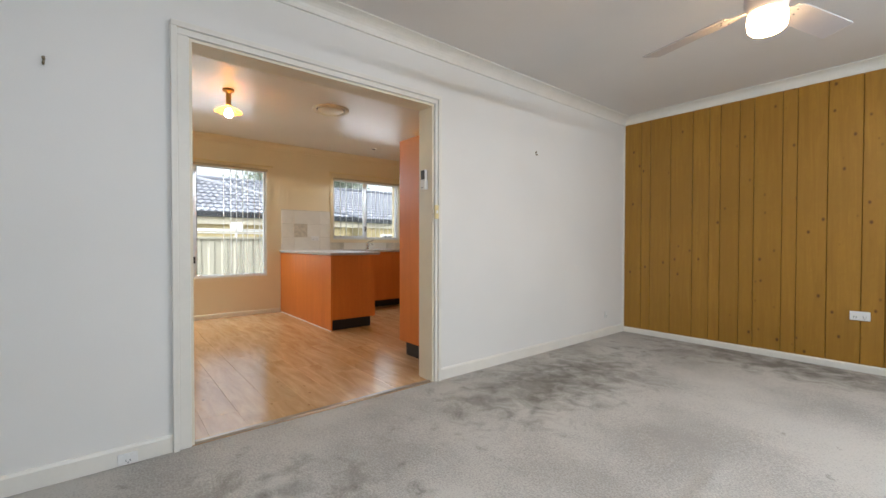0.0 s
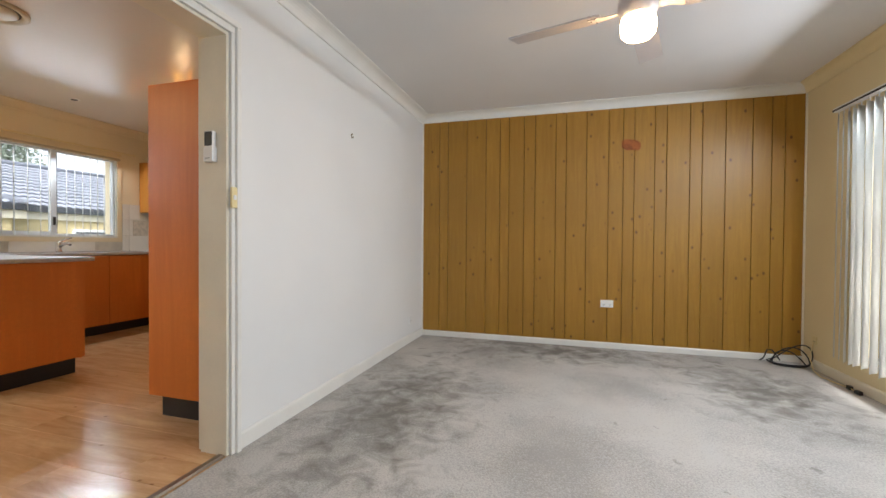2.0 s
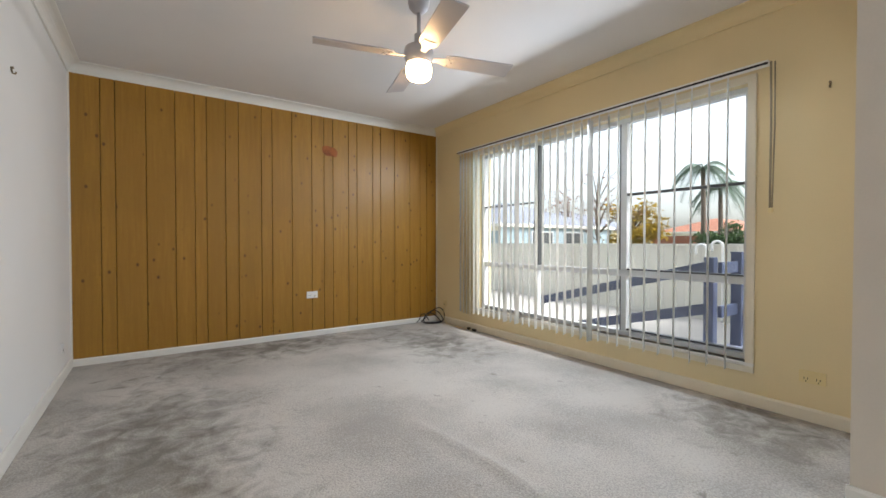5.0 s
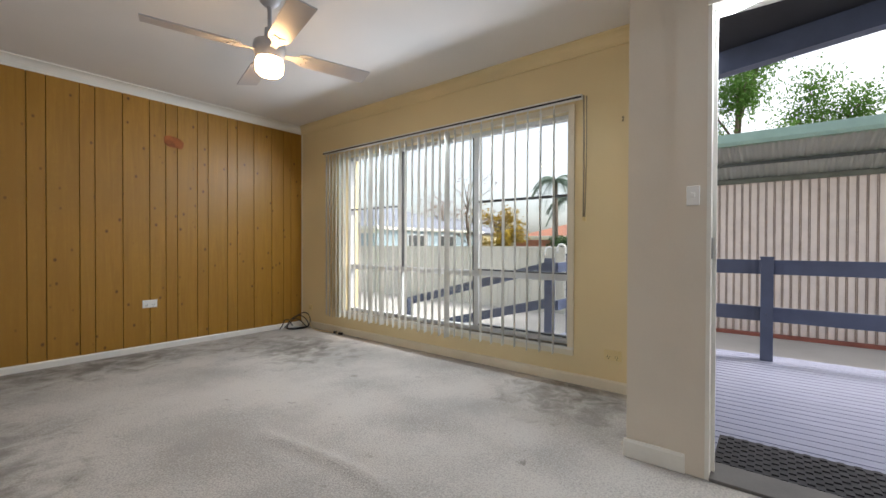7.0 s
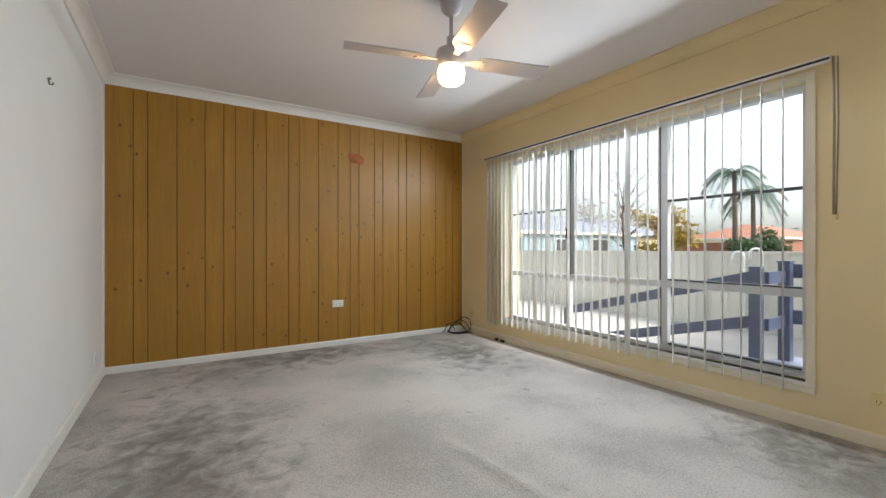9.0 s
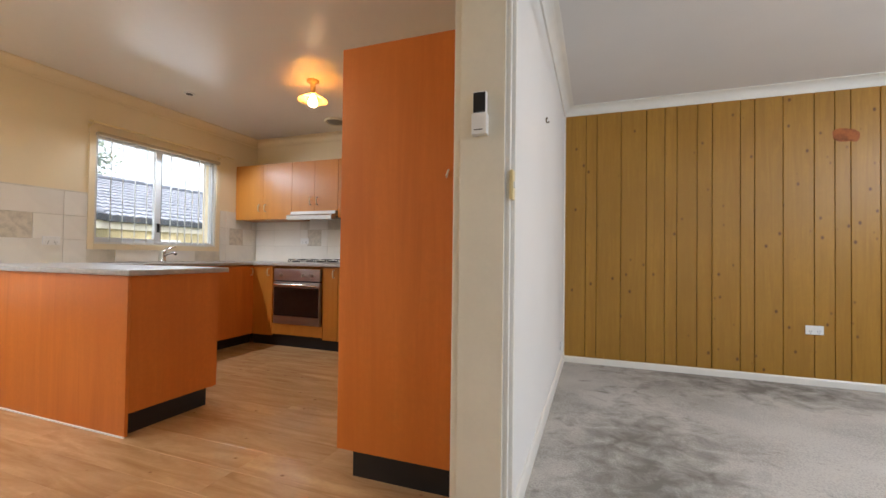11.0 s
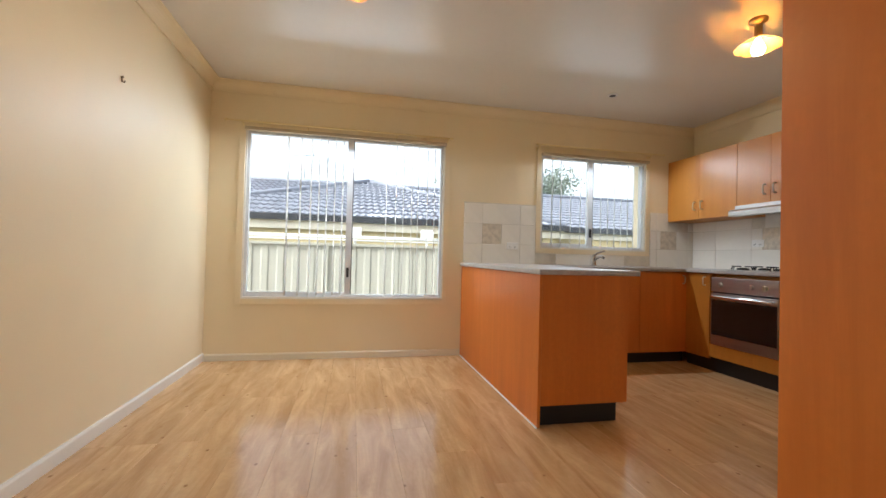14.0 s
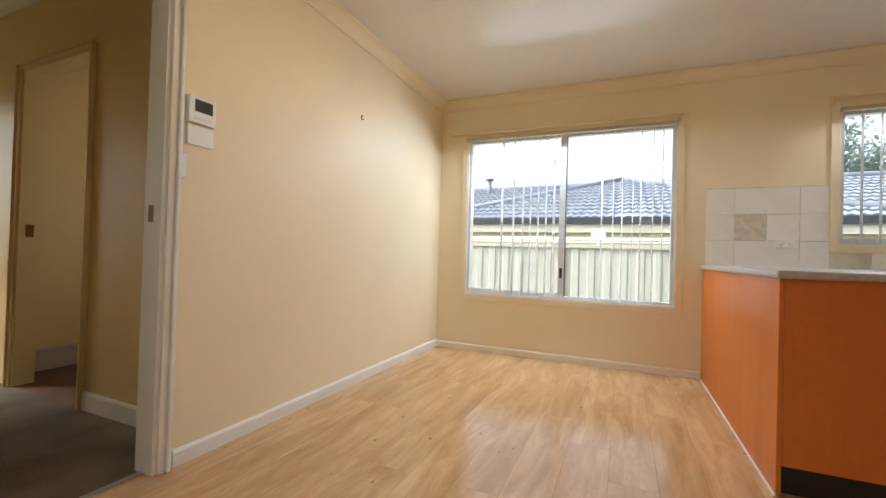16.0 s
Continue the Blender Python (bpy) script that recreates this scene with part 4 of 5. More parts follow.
# ---- kitchen windows, blinds and rods ----
def kitchen_window(name, label, w, mull):
    y0, y1, z0, z1 = w
    th = sash_window(name, label, KX - 0.075, KX - 0.02, y0, y1, z0, z1, [(mull, 0.055, z0 + 0.035, z1 - 0.035, ALU), (mull + 0.03, 0.01, z0 + 0.035, z1 - 0.035, ALUD)],
                     [(z0 + 0.045, 0.02, y0 + 0.03, mull, ALU)], ALU)
    part("sash_lock", boxes((KX - 0.022, KX - 0.008, mull - 0.012, mull + 0.01, z0 + 0.13 * (z1 - z0), z0 + 0.13 * (z1 - z0) + 0.09), bevel=0.003), BLACKP, th, "black sash lock")
    part("reveal", boxes((KX - 0.02, KX + 0.004, y0 - 0.001, y0 + 0.012, z0, z1), (KX - 0.02, KX + 0.004, y1 - 0.012, y1 + 0.001, z0, z1), (KX - 0.02, KX + 0.010, y0, y1, z0 - 0.004, z0 + 0.012)), TRIM, th)
    tr = thing(name + "_trim", (KX, (y0 + y1) / 2, z0), "cream painted trim round the kitchen window", "window trim", kind="structure")
    for a, b, c, d in ((y0 - 0.05, y0, z0 - 0.055, z1 + 0.04), (y1, y1 + 0.05, z0 - 0.055, z1 + 0.04), (y0, y1, z1, z1 + 0.04), (y0, y1, z0 - 0.055, z0 - 0.005)):
        part("trim_board", boxes((KX, KX + 0.014, a, b, c, d), bevel=0.003), KCREAM, tr)


kitchen_window("window_2", "white two-pane sliding window over the dining area", W1, 0.835)
kitchen_window("window_3", "small white two-pane sliding window over the sink", W2, 3.336)
# beige-brown holds the dark shading on the kitchen head rails
RAILB = mat("shaded_beige_rail", (0.50, 0.42, 0.29), 0.45, var=0.05, bump=0)
random.seed(5)
vertical_blind("vertical_blind", "cream vertical blind with a few open vanes at the dining window", KX + 0.035, -0.08, 1.74, 2.035, 0.575,
               [(yy, random.uniform(-10, -3)) for yy in (0.29, 0.40, 0.49, 0.56, 0.63, 0.70, 0.77, 1.17, 1.26, 1.33, 1.41, 1.47, 1.56, 1.63)], RAILB, 0.06)
vertical_blind("vertical_blind", "cream vertical blind with open vanes at the sink window", KX + 0.035, 2.745, 3.99, 2.025, 1.09,
               [(yy, random.uniform(-36, -28)) for yy in (2.86, 2.96, 3.07, 3.18, 3.26, 3.42, 3.50, 3.58, 3.66, 3.74, 3.81, 3.88, 3.92)], RAILB, 0.06)


def curtain_rod(ya, yb, z, brackets):
    th = thing("curtain_rod", (KX, (ya + yb) / 2, z), "thin cream curtain rod on brackets above the window", "curtain rod", "curtain rods")
    bm = bmesh.new()
    tube(bm, [(KX + 0.07, ya, z), (KX + 0.07, yb, z)], 0.008, 8)
    part("rod", bm, IVORY, th)
    for y in brackets:
        bm = bmesh.new()
        tube(bm, [(KX, y, z - 0.03), (KX + 0.03, y, z - 0.03), (KX + 0.068, y, z - 0.012)], 0.006, 6)
        box(bm, KX, KX + 0.006, y - 0.01, y + 0.01, z - 0.05, z - 0.01)
        part("bracket", bm, IVORY, th)
    for y in (ya, yb):
        bm = bmesh.new()
        tube(bm, [(KX + 0.07, y - 0.02, z), (KX + 0.07, y, z), (KX + 0.07, y + 0.02, z)], [0.006, 0.013, 0.006], 8)
        part("finial", bm, IVORY, th)


curtain_rod(-0.22, 1.78, 2.10, (-0.09, 0.45, 1.25, 1.75))
curtain_rod(2.68, 4.15, 2.122, (2.70, 4.0))

# ---- ceiling fittings ----
def pendant(x, y, label, low):
    th = thing("ceiling_lamp", (x, y, H), label, "ceiling lamp", "glass ceiling lamps")
    Z = H - low
    brass = bpy.data.materials.get("brass") or mat("brass", (0.62, 0.42, 0.16), 0.3, 1.0)
    part("base", lathe(bmesh.new(), x, y, [(0.05, H), (0.05, H - 0.015), (0.035, H - 0.025), (0.022, H - 0.03), (0.022, Z - 0.10), (0.03, Z - 0.105)], 24), brass, th, "brass base")
    sh = bpy.data.materials.get("amber_glass") or cloth_mat("amber_glass", (0.85, 0.55, 0.22), 0.6)
    bm = bmesh.new()
    sides = 32
    prof = [(0.03, Z - 0.10), (0.06, Z - 0.112), (0.10, Z - 0.135), (0.122, Z - 0.155)]
    rings = [[bm.verts.new((x + r * math.cos(k * math.tau / sides), y + r * math.sin(k * math.tau / sides), z + (0.004 * math.cos(k * 8 * math.tau / sides) if i == 3 else 0))) for k in range(sides)] for i, (r, z) in enumerate(prof)]
    for a, c in zip(rings, rings[1:]):
        for k in range(sides):
            bm.faces.new((a[k], a[(k + 1) % sides], c[(k + 1) % sides], c[k])).smooth = True
    bmesh.ops.solidify(bm, geom=list(bm.faces), thickness=0.003)
    part("shade", bm, sh, th, "fluted amber glass shade")
    em = bpy.data.materials.get("bulb_glow") or mat("bulb_glow", (1.0, 0.72, 0.40), 0.4, bump=0, var=0, emit=54.0)
    part("bulb", lathe(bmesh.new(), x, y, [(0.014, Z - 0.105), (0.02, Z - 0.13), (0.034, Z - 0.155), (0.036, Z - 0.175), (0.026, Z - 0.195), (0.008, Z - 0.203)], 20), em, th, "glowing bulb")


pendant(-1.93, 3.25, "brass ceiling lamp with an amber glass shade over the kitchen", 0.015)
pendant(-1.90, 0.84, "brass ceiling lamp with an amber glass shade over the dining area", 0.055)


def vent(x, y, r, label, cat, dark):
    th = thing("ceiling_vent", (x, y, H), label, cat)
    c = mat("vent_cream", (0.72, 0.66, 0.52), 0.4) if "vent_cream" not in bpy.data.materials else bpy.data.materials["vent_cream"]
    bm = bmesh.new()
    sides = 40
    prof = [(r, H), (r, H - 0.012), (r * 0.93, H - 0.02), (r * 0.80, H - 0.012), (r * 0.78, H - 0.002)]
    rings = [[bm.verts.new((x + q * math.cos(k * math.tau / sides), y + q * math.sin(k * math.tau / sides), z)) for k in range(sides)] for q, z in prof]
    for a, b in zip(rings, rings[1:]):
        for k in range(sides):
            bm.faces.new((a[k], a[(k + 1) % sides], b[(k + 1) % sides], b[k])).smooth = True
    bmesh.ops.recalc_face_normals(bm, faces=bm.faces)
    part("ring", bm, c, th)
    part("throat", lathe(bmesh.new(), x, y, [(r * 0.79, H - 0.001), (r * 0.79, H - 0.003), (0.01, H - 0.003)], 32), BLACKP if dark else ALUD, th)
    part("disc", lathe(bmesh.new(), x, y, [(r * 0.70, H - 0.004), (r * 0.72, H - 0.012), (r * 0.68, H - 0.018), (0.02, H - 0.022)], 40), mat("vent_grey", (0.2, 0.19, 0.15), 0.5) if dark else c, th)


vent(-1.84, 1.825, 0.19, "round cream ceiling air vent with a central disc", "ceiling vent", False)
vent(-2.36, 4.20, 0.125, "round white exhaust fan grille in the ceiling", "exhaust fan", True)
dl = thing("downlight", (-3.187, 3.12, H), "small unlit recessed downlight with a pale rim", "downlight")
part("rim", lathe(bmesh.new(), -3.187, 3.12, [(0.045, H), (0.045, H - 0.006), (0.03, H - 0.008)], 24), PLASTIC, dl)
part("lens", lathe(bmesh.new(), -3.187, 3.12, [(0.028, H - 0.006), (0.028, H - 0.0095), (0.005, H - 0.0095)], 20), BLACKP, dl, "dark lens")

# ---- splashback tiles ----
TH, TW = 0.20, 0.40
def splash(wall, axis, start, end, rows, z0, skip, decos, offset=0.0):
    cache = {}
    for r in range(rows):
        za, zb = z0 + r * TH, z0 + (r + 1) * TH
        u = start - offset
        while u < end - 0.01:
            cuts = [(max(u, start), min(u + TW, end), TILE)]
            for d in decos:
                if r == 1 and d < u + TW and d + 0.2 > u:
                    cuts = [(max(u, start), min(d, u + TW), TILE), (max(d, u), min(d + 0.2, u + TW, end), TILED), (d + 0.2, min(u + TW, end), TILE)]
            u += TW
            for a, b, m in cuts:
                zz = zb
                if b - a < 0.012:
                    continue
                for s0, s1, sz in skip:
                    if a < s0 < b and zb > sz:
                        b = s0
                    elif a < s1 < b and zb > sz:
                        a = s1
                    if a >= s0 - 0.001 and b <= s1 + 0.001 and zb > sz:
                        zz = min(zz, sz)
                if zz - za < 0.02 or b - a < 0.012:
                    continue
                key = (round(b - a, 3), round(zz - za, 3), m.name)
                if key not in cache:
                    w, h = (b - a) / 2 - 0.0015, (zz - za) / 2 - 0.0015
                    if axis == 0:
                        cache[key] = finish(boxes((0, 0.008, -w, w, -h, h), bevel=0.0015), "tile", m)
                    else:
                        cache[key] = finish(boxes((-w, w, -0.008, 0, -h, h), bevel=0.0015), "tile", m)
                c = (a + b) / 2
                piece("tile", cache[key], wall, (KX + 0.002, c, (za + zz) / 2) if axis == 0 else (c, NY - 0.002, (za + zz) / 2))


for spec, nm in ((boxes((KX, KX + 0.003, 1.94, 2.70, 0.905, 1.51), (KX, KX + 0.003, 2.70, 4.05, 0.905, 1.03), (KX, KX + 0.003, 4.045, NY, 0.905, 1.42)), "grout_window_wall"),
                 (boxes((KX, -1.2, NY - 0.003, NY, 0.905, 1.42)), "grout_cooking_wall")):
    solid(nm, spec, GROUT, "grey-beige grout bed between the tiles", "grout", kind="structure")
splash(bpy.data.objects["wall_west_kitchen_window"], 0, 1.94, NY - 0.01, 3, 0.9, [(2.70, 4.045, 1.03), (4.27, 4.7, 1.40)], [2.13, 4.18], 0.21)
splash(bpy.data.objects["wall_north_kitchen"], 1, KX + 0.012, -1.2, 3, 0.9, [(-3.9, -2.995, 1.40), (-2.995, -2.372, 1.48), (-2.372, -1.0, 1.40)], [-3.02], 0.1)

# ---- laminate planks ----
PW, PL = 0.192, 1.25
floor = bpy.data.objects["floor_kitchen"]
shapes = {}
row, y = 0, KY - 0.045
random.seed(11)
while y < NY:
    w = min(PW, NY - y)
    x = -0.02 - random.choice((0.0, 0.31, 0.62, 0.93))
    segs = [(x, -0.02)] if x < -0.05 else []
    while x > KX:
        segs.append((max(x - PL, KX), x))
        x -= PL
    for a, b in segs:
        if b - a < 0.03 or (y > 2.7 and b < KX + 0.6):
            continue
        key = (round(b - a, 3), round(w, 3))
        if key not in shapes:
            l, h = (b - a) / 2 - 0.0002, w / 2 - 0.0002
            bm = bmesh.new()
            lo = [bm.verts.new((sx * l, sy * h, -0.008)) for sx, sy in ((-1, -1), (1, -1), (1, 1), (-1, 1))]
            mi = [bm.verts.new((sx * l, sy * h, -0.0008)) for sx, sy in ((-1, -1), (1, -1), (1, 1), (-1, 1))]
            hi = [bm.verts.new((sx * (l - 0.0008), sy * (h - 0.0008), 0.0)) for sx, sy in ((-1, -1), (1, -1), (1, 1), (-1, 1))]
            for p, q in ((lo, mi), (mi, hi)):
                for k in range(4):
                    bm.faces.new((p[k], p[(k + 1) % 4], q[(k + 1) % 4], q[k]))
            bm.faces.new(hi)
            shapes[key] = finish(bm, "plank", OAK)
        piece("plank", shapes[key], floor, ((a + b) / 2, y + w / 2, 0))
    y += w

# ---- outside, street side ----
CONC = mat("concrete", (0.48, 0.455, 0.42), 0.85, var=0.12, scale=0.8, grain=60, bump=0.2)
GRASS = mat("dry_lawn", (0.09, 0.10, 0.04), 0.9, var=0.2, scale=0.7, grain=50, bump=0.5)
NAVY = mat("blue_grey_paint", (0.085, 0.105, 0.175), 0.4, var=0.08, scale=5, grain=80, bump=0.03)
DECKM = wood_mat("painted_deck", (0.34, 0.36, 0.47), (0.28, 0.30, 0.41), 0.33, 1, rand=0.08)
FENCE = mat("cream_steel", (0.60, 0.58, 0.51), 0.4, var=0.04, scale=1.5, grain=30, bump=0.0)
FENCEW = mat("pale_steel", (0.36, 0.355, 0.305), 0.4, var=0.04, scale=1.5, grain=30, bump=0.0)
solid("ground", boxes((-400, 400, -400, 400, -0.7, -0.46)), GRASS, "dry lawn reaching the horizon", "lawn", kind="structure")
solid("pavement", boxes((WX + 0.2, 9.3, -14, 16, -0.6, -0.45)), CONC, "pale concrete driveway and yard", "concrete", kind="structure")
solid("pavement_side", boxes((-7.3, KX - 0.2, -14, 16, -0.6, -0.45)), CONC, "concrete strip beside the house", "concrete", kind="structure")
solid("foundation", boxes((KX - 0.18, WX + 0.18, SY - 1.8, NY + 0.1, -0.5, -0.13)), CONC, "concrete footing under the house", "footing", kind="structure")


def ribbed(bm, axis_pos, a, b, z0, z1, pitch, depth, side, crest=0.35):
    """A trapezoid-ribbed sheet along y at x = axis_pos."""
    y = a
    line = []
    while y < b:
        for f, d in ((0, 0), (1 - crest - 0.2, 0), (1 - crest - 0.08, 1), (0.92, 1)):
            yy = y + f * pitch
            if yy <= b:
                line.append((yy, axis_pos + side * d * depth))
        y += pitch
    line.append((b, axis_pos))
    lo = [bm.verts.new((x, yy, z0)) for yy, x in line]
    hi = [bm.verts.new((x, yy, z1)) for yy, x in line]
    for k in range(len(line) - 1):
        bm.faces.new((lo[k], lo[k + 1], hi[k + 1], hi[k]))
    return bm


def steel_fence(x, ya, yb, top, side, material, label, pitch):
    th = thing("steel_fence", (x, ya, -0.45), label, "fence")
    bay = 2.36
    y = ya
    while y < yb:
        e = min(y + bay, yb)
        part("sheet", ribbed(bmesh.new(), x, y + 0.02, e - 0.02, -0.42, top - 0.02, pitch, 0.018, side), material, th)
        part("top_rail", boxes((x - 0.03, x + 0.045, y, e, top - 0.045, top), bevel=0.004), material, th)
        part("bottom_rail", boxes((x - 0.03, x + 0.045, y, e, -0.45, -0.38)), material, th)
        part("post", boxes((x - 0.035, x + 0.05, y - 0.03, y + 0.03, -0.45, top), bevel=0.004), material, th)
        y = e


steel_fence(9.1, 1.95, 21.0, 0.98, -1, FENCE, "cream ribbed steel boundary fence", 0.30)
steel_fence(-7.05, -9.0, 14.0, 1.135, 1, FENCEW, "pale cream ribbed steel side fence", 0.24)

# deck
deck = thing("deck", (2.84, -3.6, -0.06), "blue-grey painted timber deck", "deck", kind="structure")
x, k = 2.845, 0
shapes = {}
while x < 5.68:
    end = 0.40 if x < WX + 0.2 else 1.98
    if end not in shapes:
        shapes[end] = finish(boxes((-0.0385, 0.0385, -3.6, end, -0.025, 0.0), bevel=0.003), "deck_board", DECKM)
    piece("deck_board", shapes[end], deck, (x + 0.0405, 0, -0.06))
    x += 0.088
part("bearer", boxes((2.85, 5.74, -3.6, -3.5, -0.45, -0.086), (3.78, 5.74, 1.85, 1.95, -0.45, -0.086), (5.62, 5.72, -3.5, 1.85, -0.45, -0.086)), NAVY, deck)
rail = thing("deck_railing", (5.52, -1.0, -0.06), "dark blue painted timber railing with two flat rails", "railing")
for y in (1.90, 0.025, -1.80, -3.5):
    p = part("post", boxes((5.47, 5.565, y - 0.048, y + 0.048, -0.45, 0.89), bevel=0.004), NAVY, rail)
    part("post_cap", boxes((5.462, 5.573, y - 0.055, y + 0.055, 0.89, 0.907), bevel=0.003), NAVY, p)
    for z in (0.81, 0.365):
        bm = bmesh.new()
        tube(bm, [(5.44, y, z), (5.475, y, z)], 0.013, 6)
        part("bolt", bm, NAVY, p)
for z in (0.74, 0.295):
    part("rail", boxes((5.565, 5.60, -3.55, 1.95, z, z + 0.135), bevel=0.003), NAVY, rail)
ramp = thing("ramp_railing", (5.03, 3.0, -0.45), "dark blue painted ramp railing sloping down to the yard", "railing")
for y, zt in ((1.96, 0.86), (4.15, 0.22), (6.2, 0.2)):
    part("post", boxes((4.985, 5.075, y - 0.045, y + 0.045, -0.45, zt), bevel=0.004), NAVY, ramp)
for z in (0.72, 0.30):
    part("rail", prism(bmesh.new(), [(1.96, z), (4.2, z - 0.60), (4.2, z - 0.49), (1.96, z + 0.11)], 0, 5.076, 5.11), NAVY, ramp)
for z in (0.70, 0.27):
    part("rail", boxes((5.08, 5.47, 1.88, 1.915, z, z + 0.11)), NAVY, ramp)
part("ramp_deck", prism(bmesh.new(), [(1.99, -0.10), (1.99, -0.06), (4.3, -0.42), (4.3, -0.449)], 0, 4.0, 5.0), DECKM, ramp)
mt = thing("door_mat", (3.13, -0.1, -0.06), "dark woven rubber door mat", "door mat")
RUB = mat("dark_rubber", (0.03, 0.03, 0.035), 0.6, bump=0.2)
part("base", boxes((3.0, 3.39, -0.545, 0.215, -0.06, -0.05), bevel=0.003), RUB, mt)
bm = bmesh.new()
for i in range(12):
    for k in range(24):
        if (i + k) % 2:
            box(bm, 3.01 + i * 0.031, 3.037 + i * 0.031, -0.535 + k * 0.031, -0.508 + k * 0.031, -0.051, -0.043)
part("weave", bm, RUB, mt)
# porch roof
pr = thing("porch_roof", (4.3, -1.0, 2.4), "dark porch roof with a blue-grey beam", "porch roof", kind="structure")
pitch = lambda z: [(0.45, z), (-4.2, z + 0.52)]
part("beam", prism(bmesh.new(), pitch(2.676) + pitch(2.888)[::-1], 0, 5.46, 5.60), NAVY, pr)
part("lining", prism(bmesh.new(), pitch(2.89) + pitch(2.95)[::-1], 0, 2.83, 5.9), mat("dark_lining", (0.012, 0.013, 0.018), 0.6), pr)
part("rafter", prism(bmesh.new(), pitch(2.76) + pitch(2.889)[::-1], 0, 4.2, 4.3), mat("dark_rafter", (0.014, 0.015, 0.02), 0.6), pr)
part("post", boxes((5.47, 5.56, -4.1, -4.0, -0.45, 3.16), bevel=0.004), NAVY, pr)

# striped shed
shed = thing("striped_shed", (9.1, -3.0, -0.45), "pale ribbed metal shed with brown stripes and a corrugated roof", "shed")
PINK = mat("pale_pink_steel", (0.82, 0.73, 0.67), 0.45, var=0.05, bump=0)
BROWN = mat("brown_stripe_steel", (0.36, 0.28, 0.23), 0.45, var=0.1, bump=0)
y = -8.0
while y < 1.9:
    part("wall_sheet", boxes((9.10, 9.13, y, y + 0.068, -0.40, 2.10), bevel=0.004), PINK, shed)
    bm = bmesh.new()
    for k, w in ((0.070, 0.011), (0.087, 0.012)):
        box(bm, 9.092, 9.12, y + k, y + k + w, -0.40, 2.10)
    part("rib", bm, BROWN, shed, "brown striped rib")
    part("pan", boxes((9.101, 9.131, y + 0.068, y + 0.105, -0.40, 2.10)), PINK, shed)
    y += 0.105
part("base_strip", boxes((8.98, 9.14, -8.0, 1.9, -0.45, -0.40)), mat("red_brick_edge", (0.30, 0.10, 0.07), 0.8), shed, "red brick edge")
def corrugated(bm, ya, yb, xa, za, xb, zb, pitch=0.076, amp=0.012):
    n = int((yb - ya) / pitch * 6)
    lo, hi = [], []
    for i in range(n + 1):
        y = ya + (yb - ya) * i / n
        d = amp * math.sin(i / 6 * math.tau)
        lo.append(bm.verts.new((xa, y, za + d)))
        hi.append(bm.verts.new((xb, y, zb + d)))
    for i in range(n):
        bm.faces.new((lo[i], lo[i + 1], hi[i + 1], hi[i])).smooth = True
    return bm


ZINC = mat("zinc_sheet", (0.45, 0.47, 0.45), 0.4, 0.3, 0.08, 1.5, 40, 0)
GREEN = mat("pale_green_gutter", (0.28, 0.42, 0.36), 0.4, var=0.06, bump=0)
part("eave_sheet", corrugated(bmesh.new(), -8.0, 1.9, 9.12, 2.10, 8.72, 2.28), ZINC, shed)
part("roof_sheet", corrugated(bmesh.new(), -8.0, 1.9, 8.75, 2.33, 8.15, 2.48), ZINC, shed)
part("purlin", boxes((8.70, 8.78, -8.0, 1.9, 2.28, 2.325)), mat("dark_purlin", (0.10, 0.11, 0.11), 0.6), shed)
part("head_trim", boxes((9.03, 9.10, -8.0, 1.9, 2.04, 2.11)), mat("olive_trim", (0.16, 0.17, 0.14), 0.6), shed)
part("gutter", prism(bmesh.new(), [(8.02, 2.53), (8.02, 2.65), (8.05, 2.65), (8.05, 2.56), (8.13, 2.53), (8.13, 2.49), (8.05, 2.48)], 1, -8.0, 1.9), GREEN, shed, "pale green gutter")
part("roof_top", corrugated(bmesh.new(), -8.0, 1.9, 8.06, 2.64, 12.0, 2.86), GREEN, shed)


